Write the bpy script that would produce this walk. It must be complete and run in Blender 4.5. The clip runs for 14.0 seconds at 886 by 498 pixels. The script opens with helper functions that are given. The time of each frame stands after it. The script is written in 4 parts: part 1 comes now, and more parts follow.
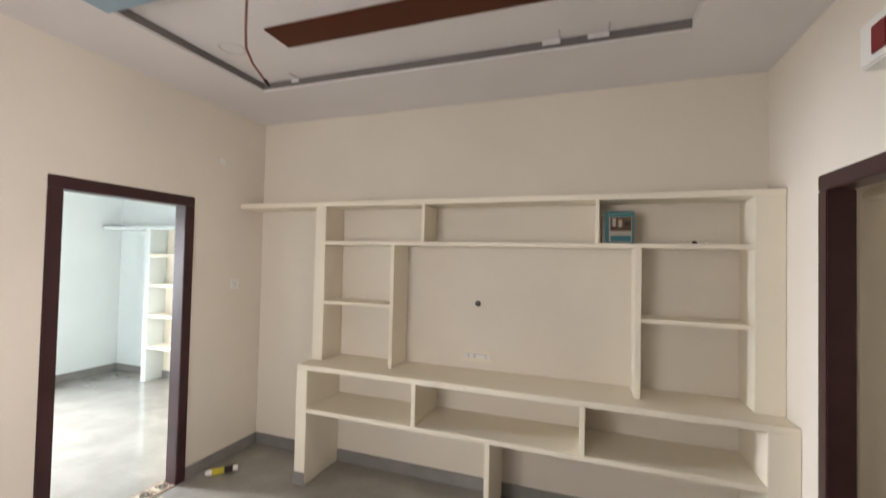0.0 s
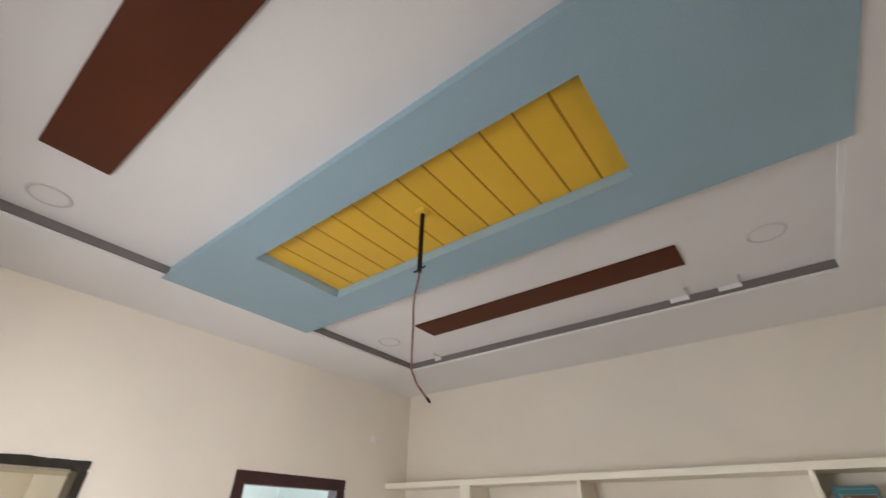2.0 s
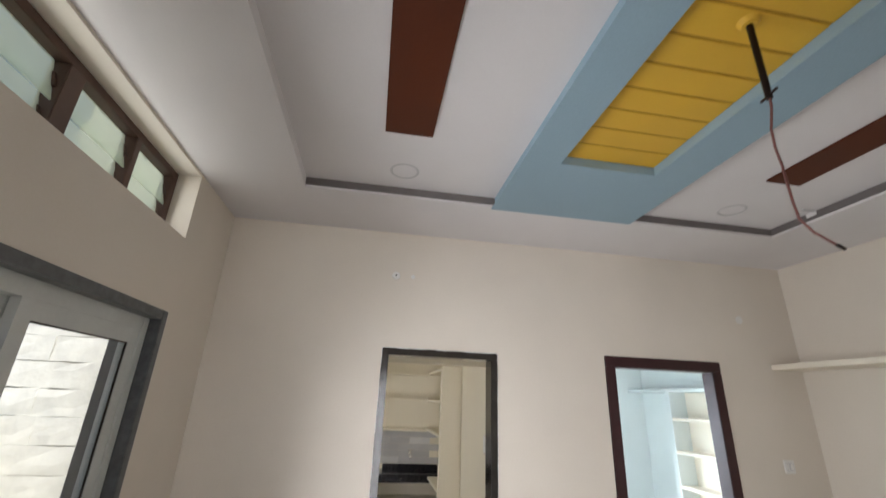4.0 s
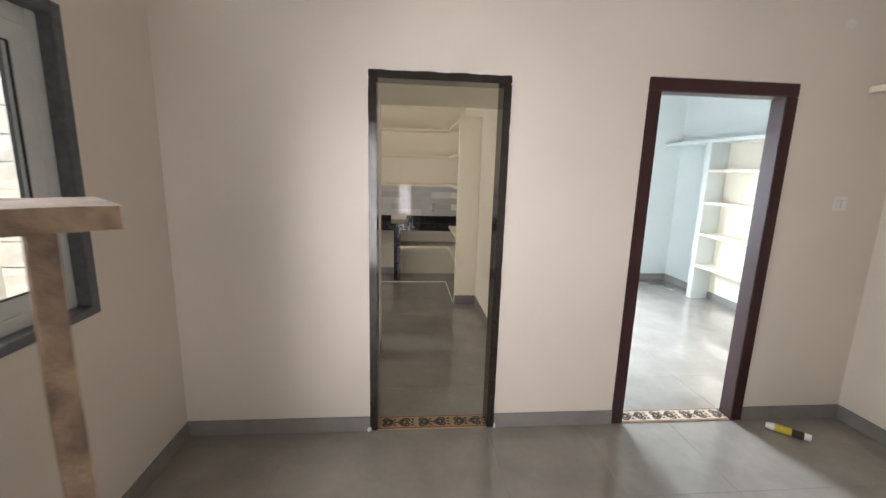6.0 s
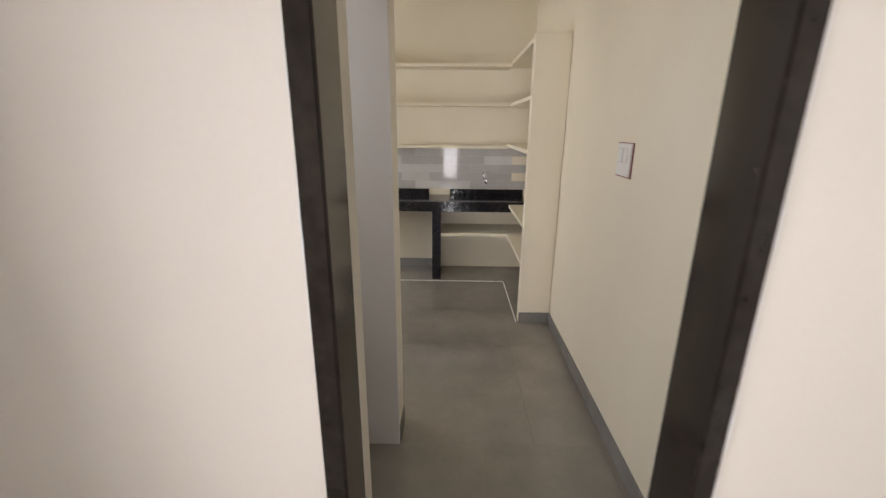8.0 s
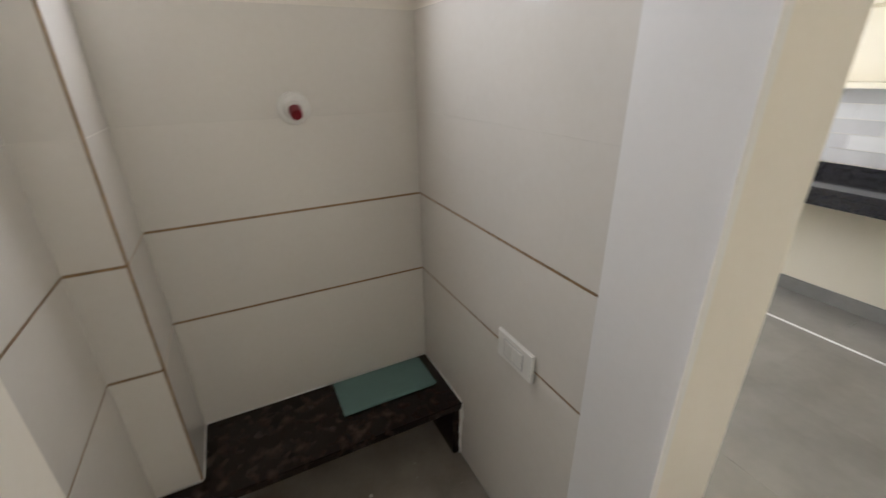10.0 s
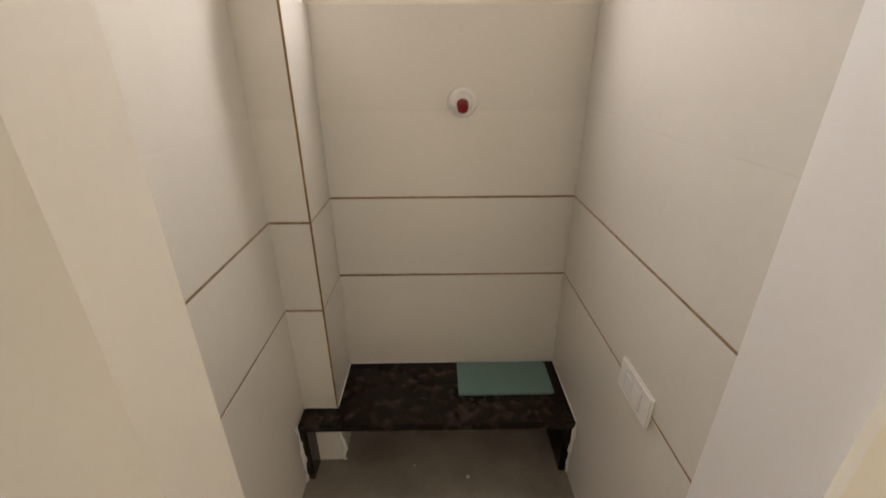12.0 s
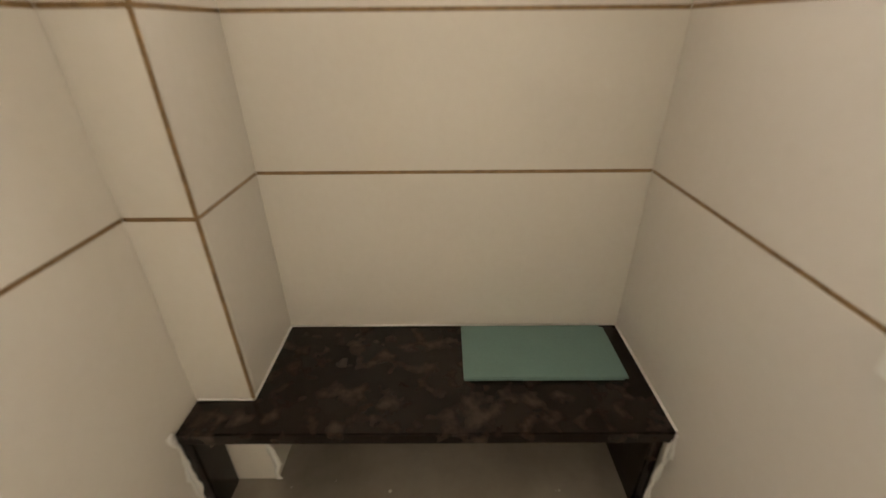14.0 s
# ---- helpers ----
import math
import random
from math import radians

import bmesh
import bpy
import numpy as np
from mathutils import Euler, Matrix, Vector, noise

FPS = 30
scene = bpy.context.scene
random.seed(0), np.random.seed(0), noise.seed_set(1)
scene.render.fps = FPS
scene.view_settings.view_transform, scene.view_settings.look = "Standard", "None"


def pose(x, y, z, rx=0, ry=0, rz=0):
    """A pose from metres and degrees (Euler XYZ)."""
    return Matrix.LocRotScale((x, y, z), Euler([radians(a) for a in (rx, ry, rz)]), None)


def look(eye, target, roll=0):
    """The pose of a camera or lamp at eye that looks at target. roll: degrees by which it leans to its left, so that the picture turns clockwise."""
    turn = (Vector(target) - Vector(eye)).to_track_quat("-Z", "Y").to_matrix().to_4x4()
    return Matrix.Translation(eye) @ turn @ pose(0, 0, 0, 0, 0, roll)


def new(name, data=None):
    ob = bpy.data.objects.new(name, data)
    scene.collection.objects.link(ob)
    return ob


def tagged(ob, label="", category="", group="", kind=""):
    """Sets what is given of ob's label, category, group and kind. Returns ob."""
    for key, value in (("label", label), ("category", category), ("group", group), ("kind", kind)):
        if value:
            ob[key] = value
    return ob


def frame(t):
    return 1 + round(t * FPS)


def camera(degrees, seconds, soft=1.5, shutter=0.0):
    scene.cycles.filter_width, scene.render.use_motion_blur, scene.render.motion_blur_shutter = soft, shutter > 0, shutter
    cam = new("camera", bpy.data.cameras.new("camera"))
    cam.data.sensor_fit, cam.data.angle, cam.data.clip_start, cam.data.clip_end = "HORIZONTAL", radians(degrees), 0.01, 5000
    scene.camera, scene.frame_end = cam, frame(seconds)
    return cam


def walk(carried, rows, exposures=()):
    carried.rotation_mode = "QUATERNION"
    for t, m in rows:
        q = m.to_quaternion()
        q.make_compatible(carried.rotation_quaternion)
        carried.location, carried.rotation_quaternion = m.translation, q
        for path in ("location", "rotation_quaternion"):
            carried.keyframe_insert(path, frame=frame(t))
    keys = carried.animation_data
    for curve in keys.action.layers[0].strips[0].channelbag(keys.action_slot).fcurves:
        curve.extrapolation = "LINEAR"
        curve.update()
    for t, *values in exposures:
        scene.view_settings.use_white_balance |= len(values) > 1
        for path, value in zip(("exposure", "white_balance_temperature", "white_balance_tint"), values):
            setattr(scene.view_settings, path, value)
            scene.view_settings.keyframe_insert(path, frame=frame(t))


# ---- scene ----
cam = camera(94.1, 14.0, soft=1.4, shutter=0.35)
PATH = [
    (0, (2.839, 1.2, 1.704), (2.17, 3.084, 1.752), 1.3),
    (0.5, (2.843, 1.138, 1.78), (2.098, 2.945, 2.2), 1.1),
    (1, (2.848, 1.104, 1.812), (2.038, 2.777, 2.553), 1.0),
    (1.5, (2.869, 1.095, 1.841), (1.996, 2.606, 2.817), 0.5),
    (2, (2.853, 1.066, 1.852), (1.827, 2.374, 2.963), 0.9),
    (2.5, (2.848, 1.012, 1.861), (1.577, 2.04, 3.013), 2.4),
    (3, (2.814, 0.981, 1.839), (1.287, 1.661, 2.937), 4.2),
    (3.5, (2.789, 0.984, 1.813), (1.067, 1.388, 2.748), 3.9),
    (4, (2.757, 1.018, 1.797), (0.898, 1.3, 2.481), 2.4),
    (4.2, (2.742, 1.03, 1.792), (0.84, 1.298, 2.351), 2.0),
    (6.3, (2.119, 1.378, 1.583), (0.176, 1.507, 1.127), 1.4),
    (6.5, (1.952, 1.434, 1.589), (0.014, 1.521, 1.103), 1.2),
    (7, (1.441, 1.331, 1.56), (-0.494, 1.376, 1.056), 0.9),
    (7.2, (1.294, 1.304, 1.558), (-0.634, 1.338, 1.029), 0.7),
    (9.3, (-0.256, 1.338, 1.5), (-1.939, 0.515, 0.799), -0.7),
    (9.5, (-0.34, 1.312, 1.479), (-1.836, 0.195, 0.762), -1.0),
    (10, (-0.538, 1.337, 1.466), (-1.356, -0.307, 0.673), -0.9),
    (10.5, (-0.598, 1.349, 1.42), (-0.881, -0.387, 0.468), 0.4),
    (11, (-0.617, 1.367, 1.382), (-0.709, -0.302, 0.284), 1.2),
    (11.5, (-0.619, 1.369, 1.391), (-0.657, -0.337, 0.349), 0.4),
    (12, (-0.634, 1.365, 1.485), (-0.657, -0.456, 0.659), -0.3),
    (12.5, (-0.648, 1.367, 1.506), (-0.642, -0.509, 0.811), -0.7),
    (12.6, (-0.646, 1.320, 1.494), (-0.647, -0.551, 0.790), -0.4),
    (12.8, (-0.645, 1.120, 1.364), (-0.647, -0.773, 0.719), -0.3),
    (13, (-0.648, 1.052, 1.310), (-0.653, -0.835, 0.647), -0.4),
    (13.5, (-0.654, 1.075, 1.229), (-0.660, -0.707, 0.322), -0.3),
    (14, (-0.663, 0.880, 1.061), (-0.654, -0.881, 0.112), -0.5),
]
walk(cam, [(t, look(eye, target, roll)) for t, eye, target, roll in PATH],
     exposures=[(0, 0.24, 6500, 14), (2.0, 0.32, 6200, 11), (3.2, 0.40, 6000, 10), (4.2, -0.05, 5950, 11), (6.3, 0.09, 6200, 15), (7.2, 0.12, 6300, 17),
                (9.3, 0.78, 5550, 10), (10.5, 1.2, 5750, 12), (11.3, 1.38, 6250, 14), (12.0, 1.25, 6350, 14), (12.5, 1.06, 6250, 14), (13.2, 1.4, 6050, 12), (14, 1.83, 6700, 12)])

# ---- light ----
EAST_X = 3.86
world = bpy.data.worlds.new("sky")
scene.world = world
world.use_nodes = True
wn = world.node_tree.nodes
sky = wn.new("ShaderNodeTexSky")
sky.sky_type, sky.sun_disc = "NISHITA", False
sky.sun_elevation, sky.sun_rotation = radians(54), radians(74)
world.node_tree.links.new(sky.outputs[0], wn["Background"].inputs[0])
wn["Background"].inputs[1].default_value = 0.15

sun = new("sun", bpy.data.lights.new("sun", "SUN"))
sun.data.energy, sun.data.angle, sun.data.color = 5.0, radians(0.6), (1.0, 0.95, 0.88)
sun.matrix_world = look((0, 0, 0), (-0.70, -0.20, -1.0))


def window_light(name, eye, target, w, h, power, color=(1, 1, 1), spread=180):
    """The sky's light, in a window's opening."""
    lamp = new(name, bpy.data.lights.new(name, "AREA"))
    lamp.data.shape, lamp.data.size, lamp.data.size_y = "RECTANGLE", w, h
    lamp.data.energy, lamp.data.color, lamp.data.spread = power, color, radians(spread)
    lamp.matrix_world = look(eye, target)
    return lamp


window_light("window_light_south", (1.3, -0.02, 1.56), (1.5, 1, 1.38), 1.3, 1.0, 28, (1, 0.97, 0.92), 140)
window_light("vent_light_south", (1.3, -0.095, 2.70), (1.3, 1, 2.62), 1.38, 0.28, 1.8, (1, 0.96, 0.86))
window_light("door_light_east", (EAST_X + 0.12, 1.02, 1.12), (0, 1.9, 1.3), 0.9, 2.0, 11, (1, 0.94, 0.89), 72)
window_light("window_light_bedroom", (-3.65, 2.85, 1.5), (-1.0, 3.3, 0.0), 0.9, 1.1, 190, (0.89, 0.955, 1), 118)
window_light("window_light_kitchen", (-2.6, -1.34, 1.55), (-2.6, 0, 1.4), 1.1, 1.0, 22, (1, 0.96, 0.89))
window_light("window_light_side_room", (5.1, 4.33, 1.45), (5.1, 3, 1.2), 0.9, 1.0, 7, (1, 0.95, 0.82))
window_light("window_light_shrine", (-0.595, -0.06, 1.92), (-0.62, 1, 1.55), 0.34, 0.5, 4.9, (1, 0.96, 0.90))

# ---- materials ----
def material(name, color, rough=0.6, metal=0.0, vary=0.06, scale=3.0, grain=60.0, bump=0.05, spec=0.5, second=None, sharp=False, coat=0.0):
    """A surface with stains at one scale and grain at another."""
    m = bpy.data.materials.new(name)
    m.use_nodes = True
    n, l = m.node_tree.nodes, m.node_tree.links
    b = n["Principled BSDF"]
    b.inputs["Metallic"].default_value = metal
    b.inputs["Specular IOR Level"].default_value = spec
    b.inputs["Coat Weight"].default_value = coat
    b.inputs["Coat Roughness"].default_value = 0.08
    tc = n.new("ShaderNodeTexCoord")
    geo = n.new("ShaderNodeNewGeometry")
    big = n.new("ShaderNodeTexNoise")
    big.inputs["Scale"].default_value, big.inputs["Detail"].default_value = scale, 5
    fine = n.new("ShaderNodeTexNoise")
    fine.inputs["Scale"].default_value, fine.inputs["Detail"].default_value = grain, 3
    for t in (big, fine):
        l.new(geo.outputs["Position"], t.inputs["Vector"])
    ramp = n.new("ShaderNodeValToRGB")
    lo, hi = (0.45, 0.55) if sharp else (0.3, 0.7)
    ramp.color_ramp.elements[0].position, ramp.color_ramp.elements[1].position = lo, hi
    c = Vector(color)
    d = Vector(second) if second else c * (1 + vary)
    ramp.color_ramp.elements[0].color = (*(c if second else c * (1 - vary)), 1)
    ramp.color_ramp.elements[1].color = (*d, 1)
    mixed = n.new("ShaderNodeMix")
    mixed.data_type = "RGBA"
    mixed.blend_type = "OVERLAY"
    mixed.inputs[0].default_value = 0.07
    l.new(big.outputs[0], ramp.inputs[0])
    l.new(ramp.outputs[0], mixed.inputs[6])
    l.new(fine.outputs[0], mixed.inputs[7])
    info = n.new("ShaderNodeObjectInfo")
    tone = n.new("ShaderNodeMapRange")
    tone.inputs[3].default_value, tone.inputs[4].default_value = 0.97, 1.03
    l.new(info.outputs["Random"], tone.inputs[0])
    scaled = n.new("ShaderNodeVectorMath")
    scaled.operation = "SCALE"
    l.new(mixed.outputs[2], scaled.inputs[0])
    l.new(tone.outputs[0], scaled.inputs["Scale"])
    l.new(scaled.outputs[0], b.inputs["Base Color"])
    rr = n.new("ShaderNodeMapRange")
    rr.inputs[3].default_value, rr.inputs[4].default_value = max(0.02, rough * 0.85), min(1, rough * 1.15)
    l.new(big.outputs[0], rr.inputs[0])
    l.new(rr.outputs[0], b.inputs["Roughness"])
    if bump:
        bm_ = n.new("ShaderNodeBump")
        bm_.inputs["Strength"].default_value, bm_.inputs["Distance"].default_value = bump, 0.01
        l.new(fine.outputs[0], bm_.inputs["Height"])
        l.new(bm_.outputs[0], b.inputs["Normal"])
    return m


def glass_material(name, color=(1, 1, 1), rough=0.0):
    m = bpy.data.materials.new(name)
    m.use_nodes = True
    b = m.node_tree.nodes["Principled BSDF"]
    b.inputs["Base Color"].default_value = (*color, 1)
    b.inputs["Transmission Weight"].default_value = 1
    b.inputs["Roughness"].default_value = rough
    b.inputs["IOR"].default_value = 1.45
    return m


PAINT = material("cream_paint", (0.76, 0.695, 0.605), 0.6, vary=0.045, scale=1.2, grain=90, bump=0.015)
SHELF_PAINT = material("ivory_paint", (0.85, 0.78, 0.65), 0.55, vary=0.03, scale=2.0, grain=90, bump=0.015)
KITCHEN_PAINT = material("pale_yellow_paint", (0.83, 0.765, 0.62), 0.6, vary=0.03, scale=1.5, grain=90, bump=0.012)
PASSAGE_PAINT = material("pale_cream_paint", (0.82, 0.77, 0.69), 0.6, vary=0.03, scale=1.5, grain=90, bump=0.012)
# jamb cream whitened, with the hall's cool daylight put into the colour
JAMB_DAYLIT = material("daylit_jamb_paint", (0.80, 0.78, 0.77), 0.5, vary=0.03, scale=2, grain=90, bump=0.01)
BEDROOM_PAINT = material("pale_blue_white_paint", (0.71, 0.76, 0.75), 0.6, vary=0.03, scale=1.5, grain=90, bump=0.012)
CEILING = material("white_ceiling_paint", (0.76, 0.73, 0.73), 0.7, vary=0.03, scale=1.5, grain=120, bump=0.01)
BLUE = material("powder_blue_paint", (0.30, 0.42, 0.50), 0.6, vary=0.04, scale=2, grain=120, bump=0.01)
YELLOW = material("mustard_yellow_paint", (0.72, 0.43, 0.03), 0.55, vary=0.05, scale=3, grain=120, bump=0.01)
GROOVE = material("dark_yellow_groove", (0.38, 0.20, 0.01), 0.7)
BROWN = material("red_brown_panel_paint", (0.090, 0.019, 0.004), 0.6, vary=0.1, scale=4, grain=80, bump=0.01, spec=0.3)
# dark grey holds the shade of the gap at the tray's edge
COVE_SHADE = material("cove_gap_shade", (0.17, 0.15, 0.145), 0.8)
FLOOR = material("grey_vitrified_tile", (0.238, 0.220, 0.192), 0.10, vary=0.12, scale=3.5, grain=25, bump=0.006, second=(0.300, 0.280, 0.248), coat=0.6)
GROUT = material("grey_grout", (0.21, 0.195, 0.17), 0.6)
SKIRT = material("grey_skirting_tile", (0.25, 0.24, 0.225), 0.22, vary=0.1, scale=6, grain=40, bump=0.01)
FRAME_WOOD = material("dark_maroon_wood", (0.038, 0.011, 0.013), 0.36, vary=0.2, scale=8, grain=40, bump=0.05)
GRANITE = material("black_granite", (0.012, 0.012, 0.016), 0.10, vary=0.4, scale=40, grain=200, bump=0.0)
GRANITE_FRAME = material("black_brown_granite", (0.026, 0.021, 0.017), 0.14, vary=0.25, scale=30, grain=150, bump=0.01)
BENCH = material("dark_brown_granite", (0.011, 0.0055, 0.0035), 0.2, scale=30, grain=140, bump=0.0, second=(0.060, 0.044, 0.035), spec=0.3)
for node in BENCH.node_tree.nodes:
    if node.type == "VALTORGB":
        node.color_ramp.elements[0].position, node.color_ramp.elements[1].position = 0.50, 0.74
SHRINE_TILE = material("ivory_glazed_tile", (0.74, 0.70, 0.645), 0.10, vary=0.02, scale=1.5, grain=60, bump=0.0)
JOINT = material("ivory_tile_joint", (0.70, 0.66, 0.60), 0.6, bump=0.0)
SHRINE_STRIP = material("bronze_tile_strip", (0.26, 0.16, 0.07), 0.3, vary=0.3, scale=60, grain=200, bump=0.1)
SHRINE_FLOOR = material("dusty_grey_cement_tile", (0.205, 0.178, 0.145), 0.45, vary=0.15, scale=5, grain=60, bump=0.02, second=(0.36, 0.322, 0.27))
PLASTIC = material("white_plastic", (0.80, 0.78, 0.74), 0.3, vary=0.02, bump=0.0)
RED = material("red_plastic", (0.20, 0.008, 0.014), 0.3, bump=0.0)
TEAL_CARD = material("grey_green_card", (0.16, 0.27, 0.25), 0.55, vary=0.06, scale=8, grain=120, bump=0.03)
UPVC = material("white_upvc_frame", (0.62, 0.64, 0.62), 0.35, vary=0.05, scale=9, bump=0.0)
GREY_FRAME = material("grey_granite_window_frame", (0.10, 0.105, 0.11), 0.3, vary=0.25, scale=25, grain=120, bump=0.02)
VENT_WOOD = material("brown_vent_wood", (0.10, 0.055, 0.04), 0.5, vary=0.15, scale=10, bump=0.05)
VENT_GLASS = bpy.data.materials.new("frosted_louvre_glass")
VENT_GLASS.use_nodes = True
vn, vl = VENT_GLASS.node_tree.nodes, VENT_GLASS.node_tree.links
frost, see, blend = vn.new("ShaderNodeBsdfTranslucent"), vn.new("ShaderNodeBsdfTransparent"), vn.new("ShaderNodeMixShader")
frost.inputs[0].default_value, see.inputs[0].default_value = (0.95, 0.97, 0.86, 1), (0.94, 0.97, 0.88, 1)
blend.inputs[0].default_value = 0.4
vl.new(frost.outputs[0], blend.inputs[1])
vl.new(see.outputs[0], blend.inputs[2])
vl.new(blend.outputs[0], vn["Material Output"].inputs[0])
CLEAR = glass_material("clear_glass")
WIRE = material("red_brown_cable", (0.16, 0.06, 0.05), 0.5, bump=0.0)
METAL_DARK = material("dark_metal_tube", (0.02, 0.012, 0.012), 0.35, 0.6, bump=0.0)
CHROME = material("chrome", (0.75, 0.75, 0.75), 0.12, 1.0, vary=0.02, bump=0.0)
SPLASH = material("pale_grey_splash_tile", (0.50, 0.49, 0.48), 0.05, vary=0.08, scale=5, grain=60, bump=0.0)
SPLASH_LIGHT = material("white_grey_splash_tile", (0.66, 0.65, 0.63), 0.05, vary=0.06, scale=5, grain=60, bump=0.0)
OUTSIDE = material("sunlit_cream_block_wall", (0.76, 0.74, 0.64), 0.8, vary=0.12, scale=6, grain=30, bump=0.25)
WHITE = material("white_grout_line", (0.80, 0.79, 0.76), 0.7)
STRIP_BASE = material("cream_border_tile", (0.60, 0.52, 0.40), 0.2, vary=0.05, bump=0.0)
STRIP_TAN = material("tan_border_tile", (0.42, 0.33, 0.21), 0.2, vary=0.08, bump=0.0)
STRIP_DARK = material("black_border_motif", (0.03, 0.022, 0.015), 0.3, bump=0.0)
STRIP_RED = material("rust_border_line", (0.22, 0.05, 0.03), 0.3, bump=0.0)
EARTH = material("dry_earth", (0.30, 0.24, 0.17), 0.95, vary=0.2, scale=2, grain=20, bump=0.4)


# ---- building helpers ----
def box(bm, x0, x1, y0, y1, z0, z1, bevel=0.0):
    vs = [bm.verts.new(p) for p in ((x0, y0, z0), (x1, y0, z0), (x1, y1, z0), (x0, y1, z0), (x0, y0, z1), (x1, y0, z1), (x1, y1, z1), (x0, y1, z1))]
    fs = [bm.faces.new([vs[i] for i in f]) for f in ((3, 2, 1, 0), (4, 5, 6, 7), (0, 1, 5, 4), (1, 2, 6, 5), (2, 3, 7, 6), (3, 0, 4, 7))]
    if bevel:
        es = list({e for f in fs for e in f.edges})
        bmesh.ops.bevel(bm, geom=es, offset=bevel, segments=2, affect="EDGES")


def tube(bm, points, r, sides=10, r2=None):
    """A tube along points."""
    pts = [Vector(p) for p in points]
    rings = []
    for i, p in enumerate(pts):
        d = (pts[min(i + 1, len(pts) - 1)] - pts[max(i - 1, 0)]).normalized()
        a = d.orthogonal().normalized()
        b = d.cross(a)
        rad = r if r2 is None else r + (r2 - r) * i / (len(pts) - 1)
        rings.append([bm.verts.new(p + rad * (a * math.cos(k * math.tau / sides) + b * math.sin(k * math.tau / sides))) for k in range(sides)])
    for u, v in zip(rings, rings[1:]):
        # match the ring starts
        for k in range(sides):
            bm.faces.new((u[k], u[(k + 1) % sides], v[(k + 1) % sides], v[k]))
    bm.faces.new(rings[0][::-1])
    bm.faces.new(rings[-1])


def disc(bm, centre, axis, r, depth, sides=32, r_top=None):
    """A short cylinder or cone along an axis."""
    ax = Vector(axis).normalized()
    rot = Vector((0, 0, 1)).rotation_difference(ax).to_matrix().to_4x4()
    bmesh.ops.create_cone(bm, cap_ends=True, segments=sides, radius1=r, radius2=r if r_top is None else r_top, depth=depth,
                          matrix=Matrix.Translation(Vector(centre) + ax * depth / 2) @ rot)


def mesh_of(name, bm, mat, smooth=False):
    me = bpy.data.meshes.new(name)
    bmesh.ops.recalc_face_normals(bm, faces=bm.faces)
    bm.to_mesh(me)
    bm.free()
    me.materials.append(mat)
    if smooth:
        for p in me.polygons:
            p.use_smooth = True
    return me


def part(name, bm, mat, parent, label="", smooth=False):
    ob = new(name, mesh_of(name, bm, mat, smooth))
    if parent is not None:
        ob.parent = parent
        ob.matrix_parent_inverse = parent.matrix_world.inverted()
    if label:
        tagged(ob, label)
    return ob


def part_box(name, dims, mat, parent, label="", bevel=0.003):
    bm = bmesh.new()
    box(bm, *dims, bevel)
    return part(name, bm, mat, parent, label)


def thing(name, at, label, category, group="", kind=""):
    e = new(name)
    e.empty_display_size = 0.1
    e.matrix_world = Matrix.Translation(at)
    bpy.context.view_layer.update()
    return tagged(e, label, category, group, kind)


def cells(bm, xs, ys, zs, solid):
    """Boundary faces of the filled cells of a grid."""
    vert = {}

    def v(i, j, k):
        if (i, j, k) not in vert:
            vert[i, j, k] = bm.verts.new((xs[i], ys[j], zs[k]))
        return vert[i, j, k]
    n = (len(xs) - 1, len(ys) - 1, len(zs) - 1)
    full = {(i, j, k) for i in range(n[0]) for j in range(n[1]) for k in range(n[2])
            if solid((xs[i] + xs[i + 1]) / 2, (ys[j] + ys[j + 1]) / 2, (zs[k] + zs[k + 1]) / 2)}
    for i, j, k in full:
        for (a, b, c), f in (((-1, 0, 0), ((0, 0, 0), (0, 0, 1), (0, 1, 1), (0, 1, 0))), ((1, 0, 0), ((1, 0, 0), (1, 1, 0), (1, 1, 1), (1, 0, 1))),
                             ((0, -1, 0), ((0, 0, 0), (1, 0, 0), (1, 0, 1), (0, 0, 1))), ((0, 1, 0), ((0, 1, 0), (0, 1, 1), (1, 1, 1), (1, 1, 0))),
                             ((0, 0, -1), ((0, 0, 0), (0, 1, 0), (1, 1, 0), (1, 0, 0))), ((0, 0, 1), ((0, 0, 1), (1, 0, 1), (1, 1, 1), (0, 1, 1)))):
            if (i + a, j + b, k + c) not in full:
                bm.faces.new([v(i + p, j + q, k + r) for p, q, r in f])


def wall(name, x0, x1, y0, y1, z1, openings, mat, label, z0=0.0):
    """A wall with rectangular openings (x0, x1, y0, y1, z0, z1) cut right through."""
    xs, ys, zs = {x0, x1}, {y0, y1}, {z0, z1}
    for o in openings:
        xs |= {a for a in o[0:2] if x0 < a < x1}
        ys |= {a for a in o[2:4] if y0 < a < y1}
        zs |= {a for a in o[4:6] if z0 < a < z1}
    bm = bmesh.new()
    cells(bm, sorted(xs), sorted(ys), sorted(zs),
          lambda x, y, z: not any(o[0] < x < o[1] and o[2] < y < o[3] and o[4] < z < o[5] for o in openings))
    return tagged(part(name, bm, mat, None), label, "wall", kind="structure")


# ---- the structure ----
LOW = 2.90                   # lower edge of the ceiling's border
TVY = 4.22                   # the wall behind the shelves
EX = 3.86                    # the wall facing the two doorways

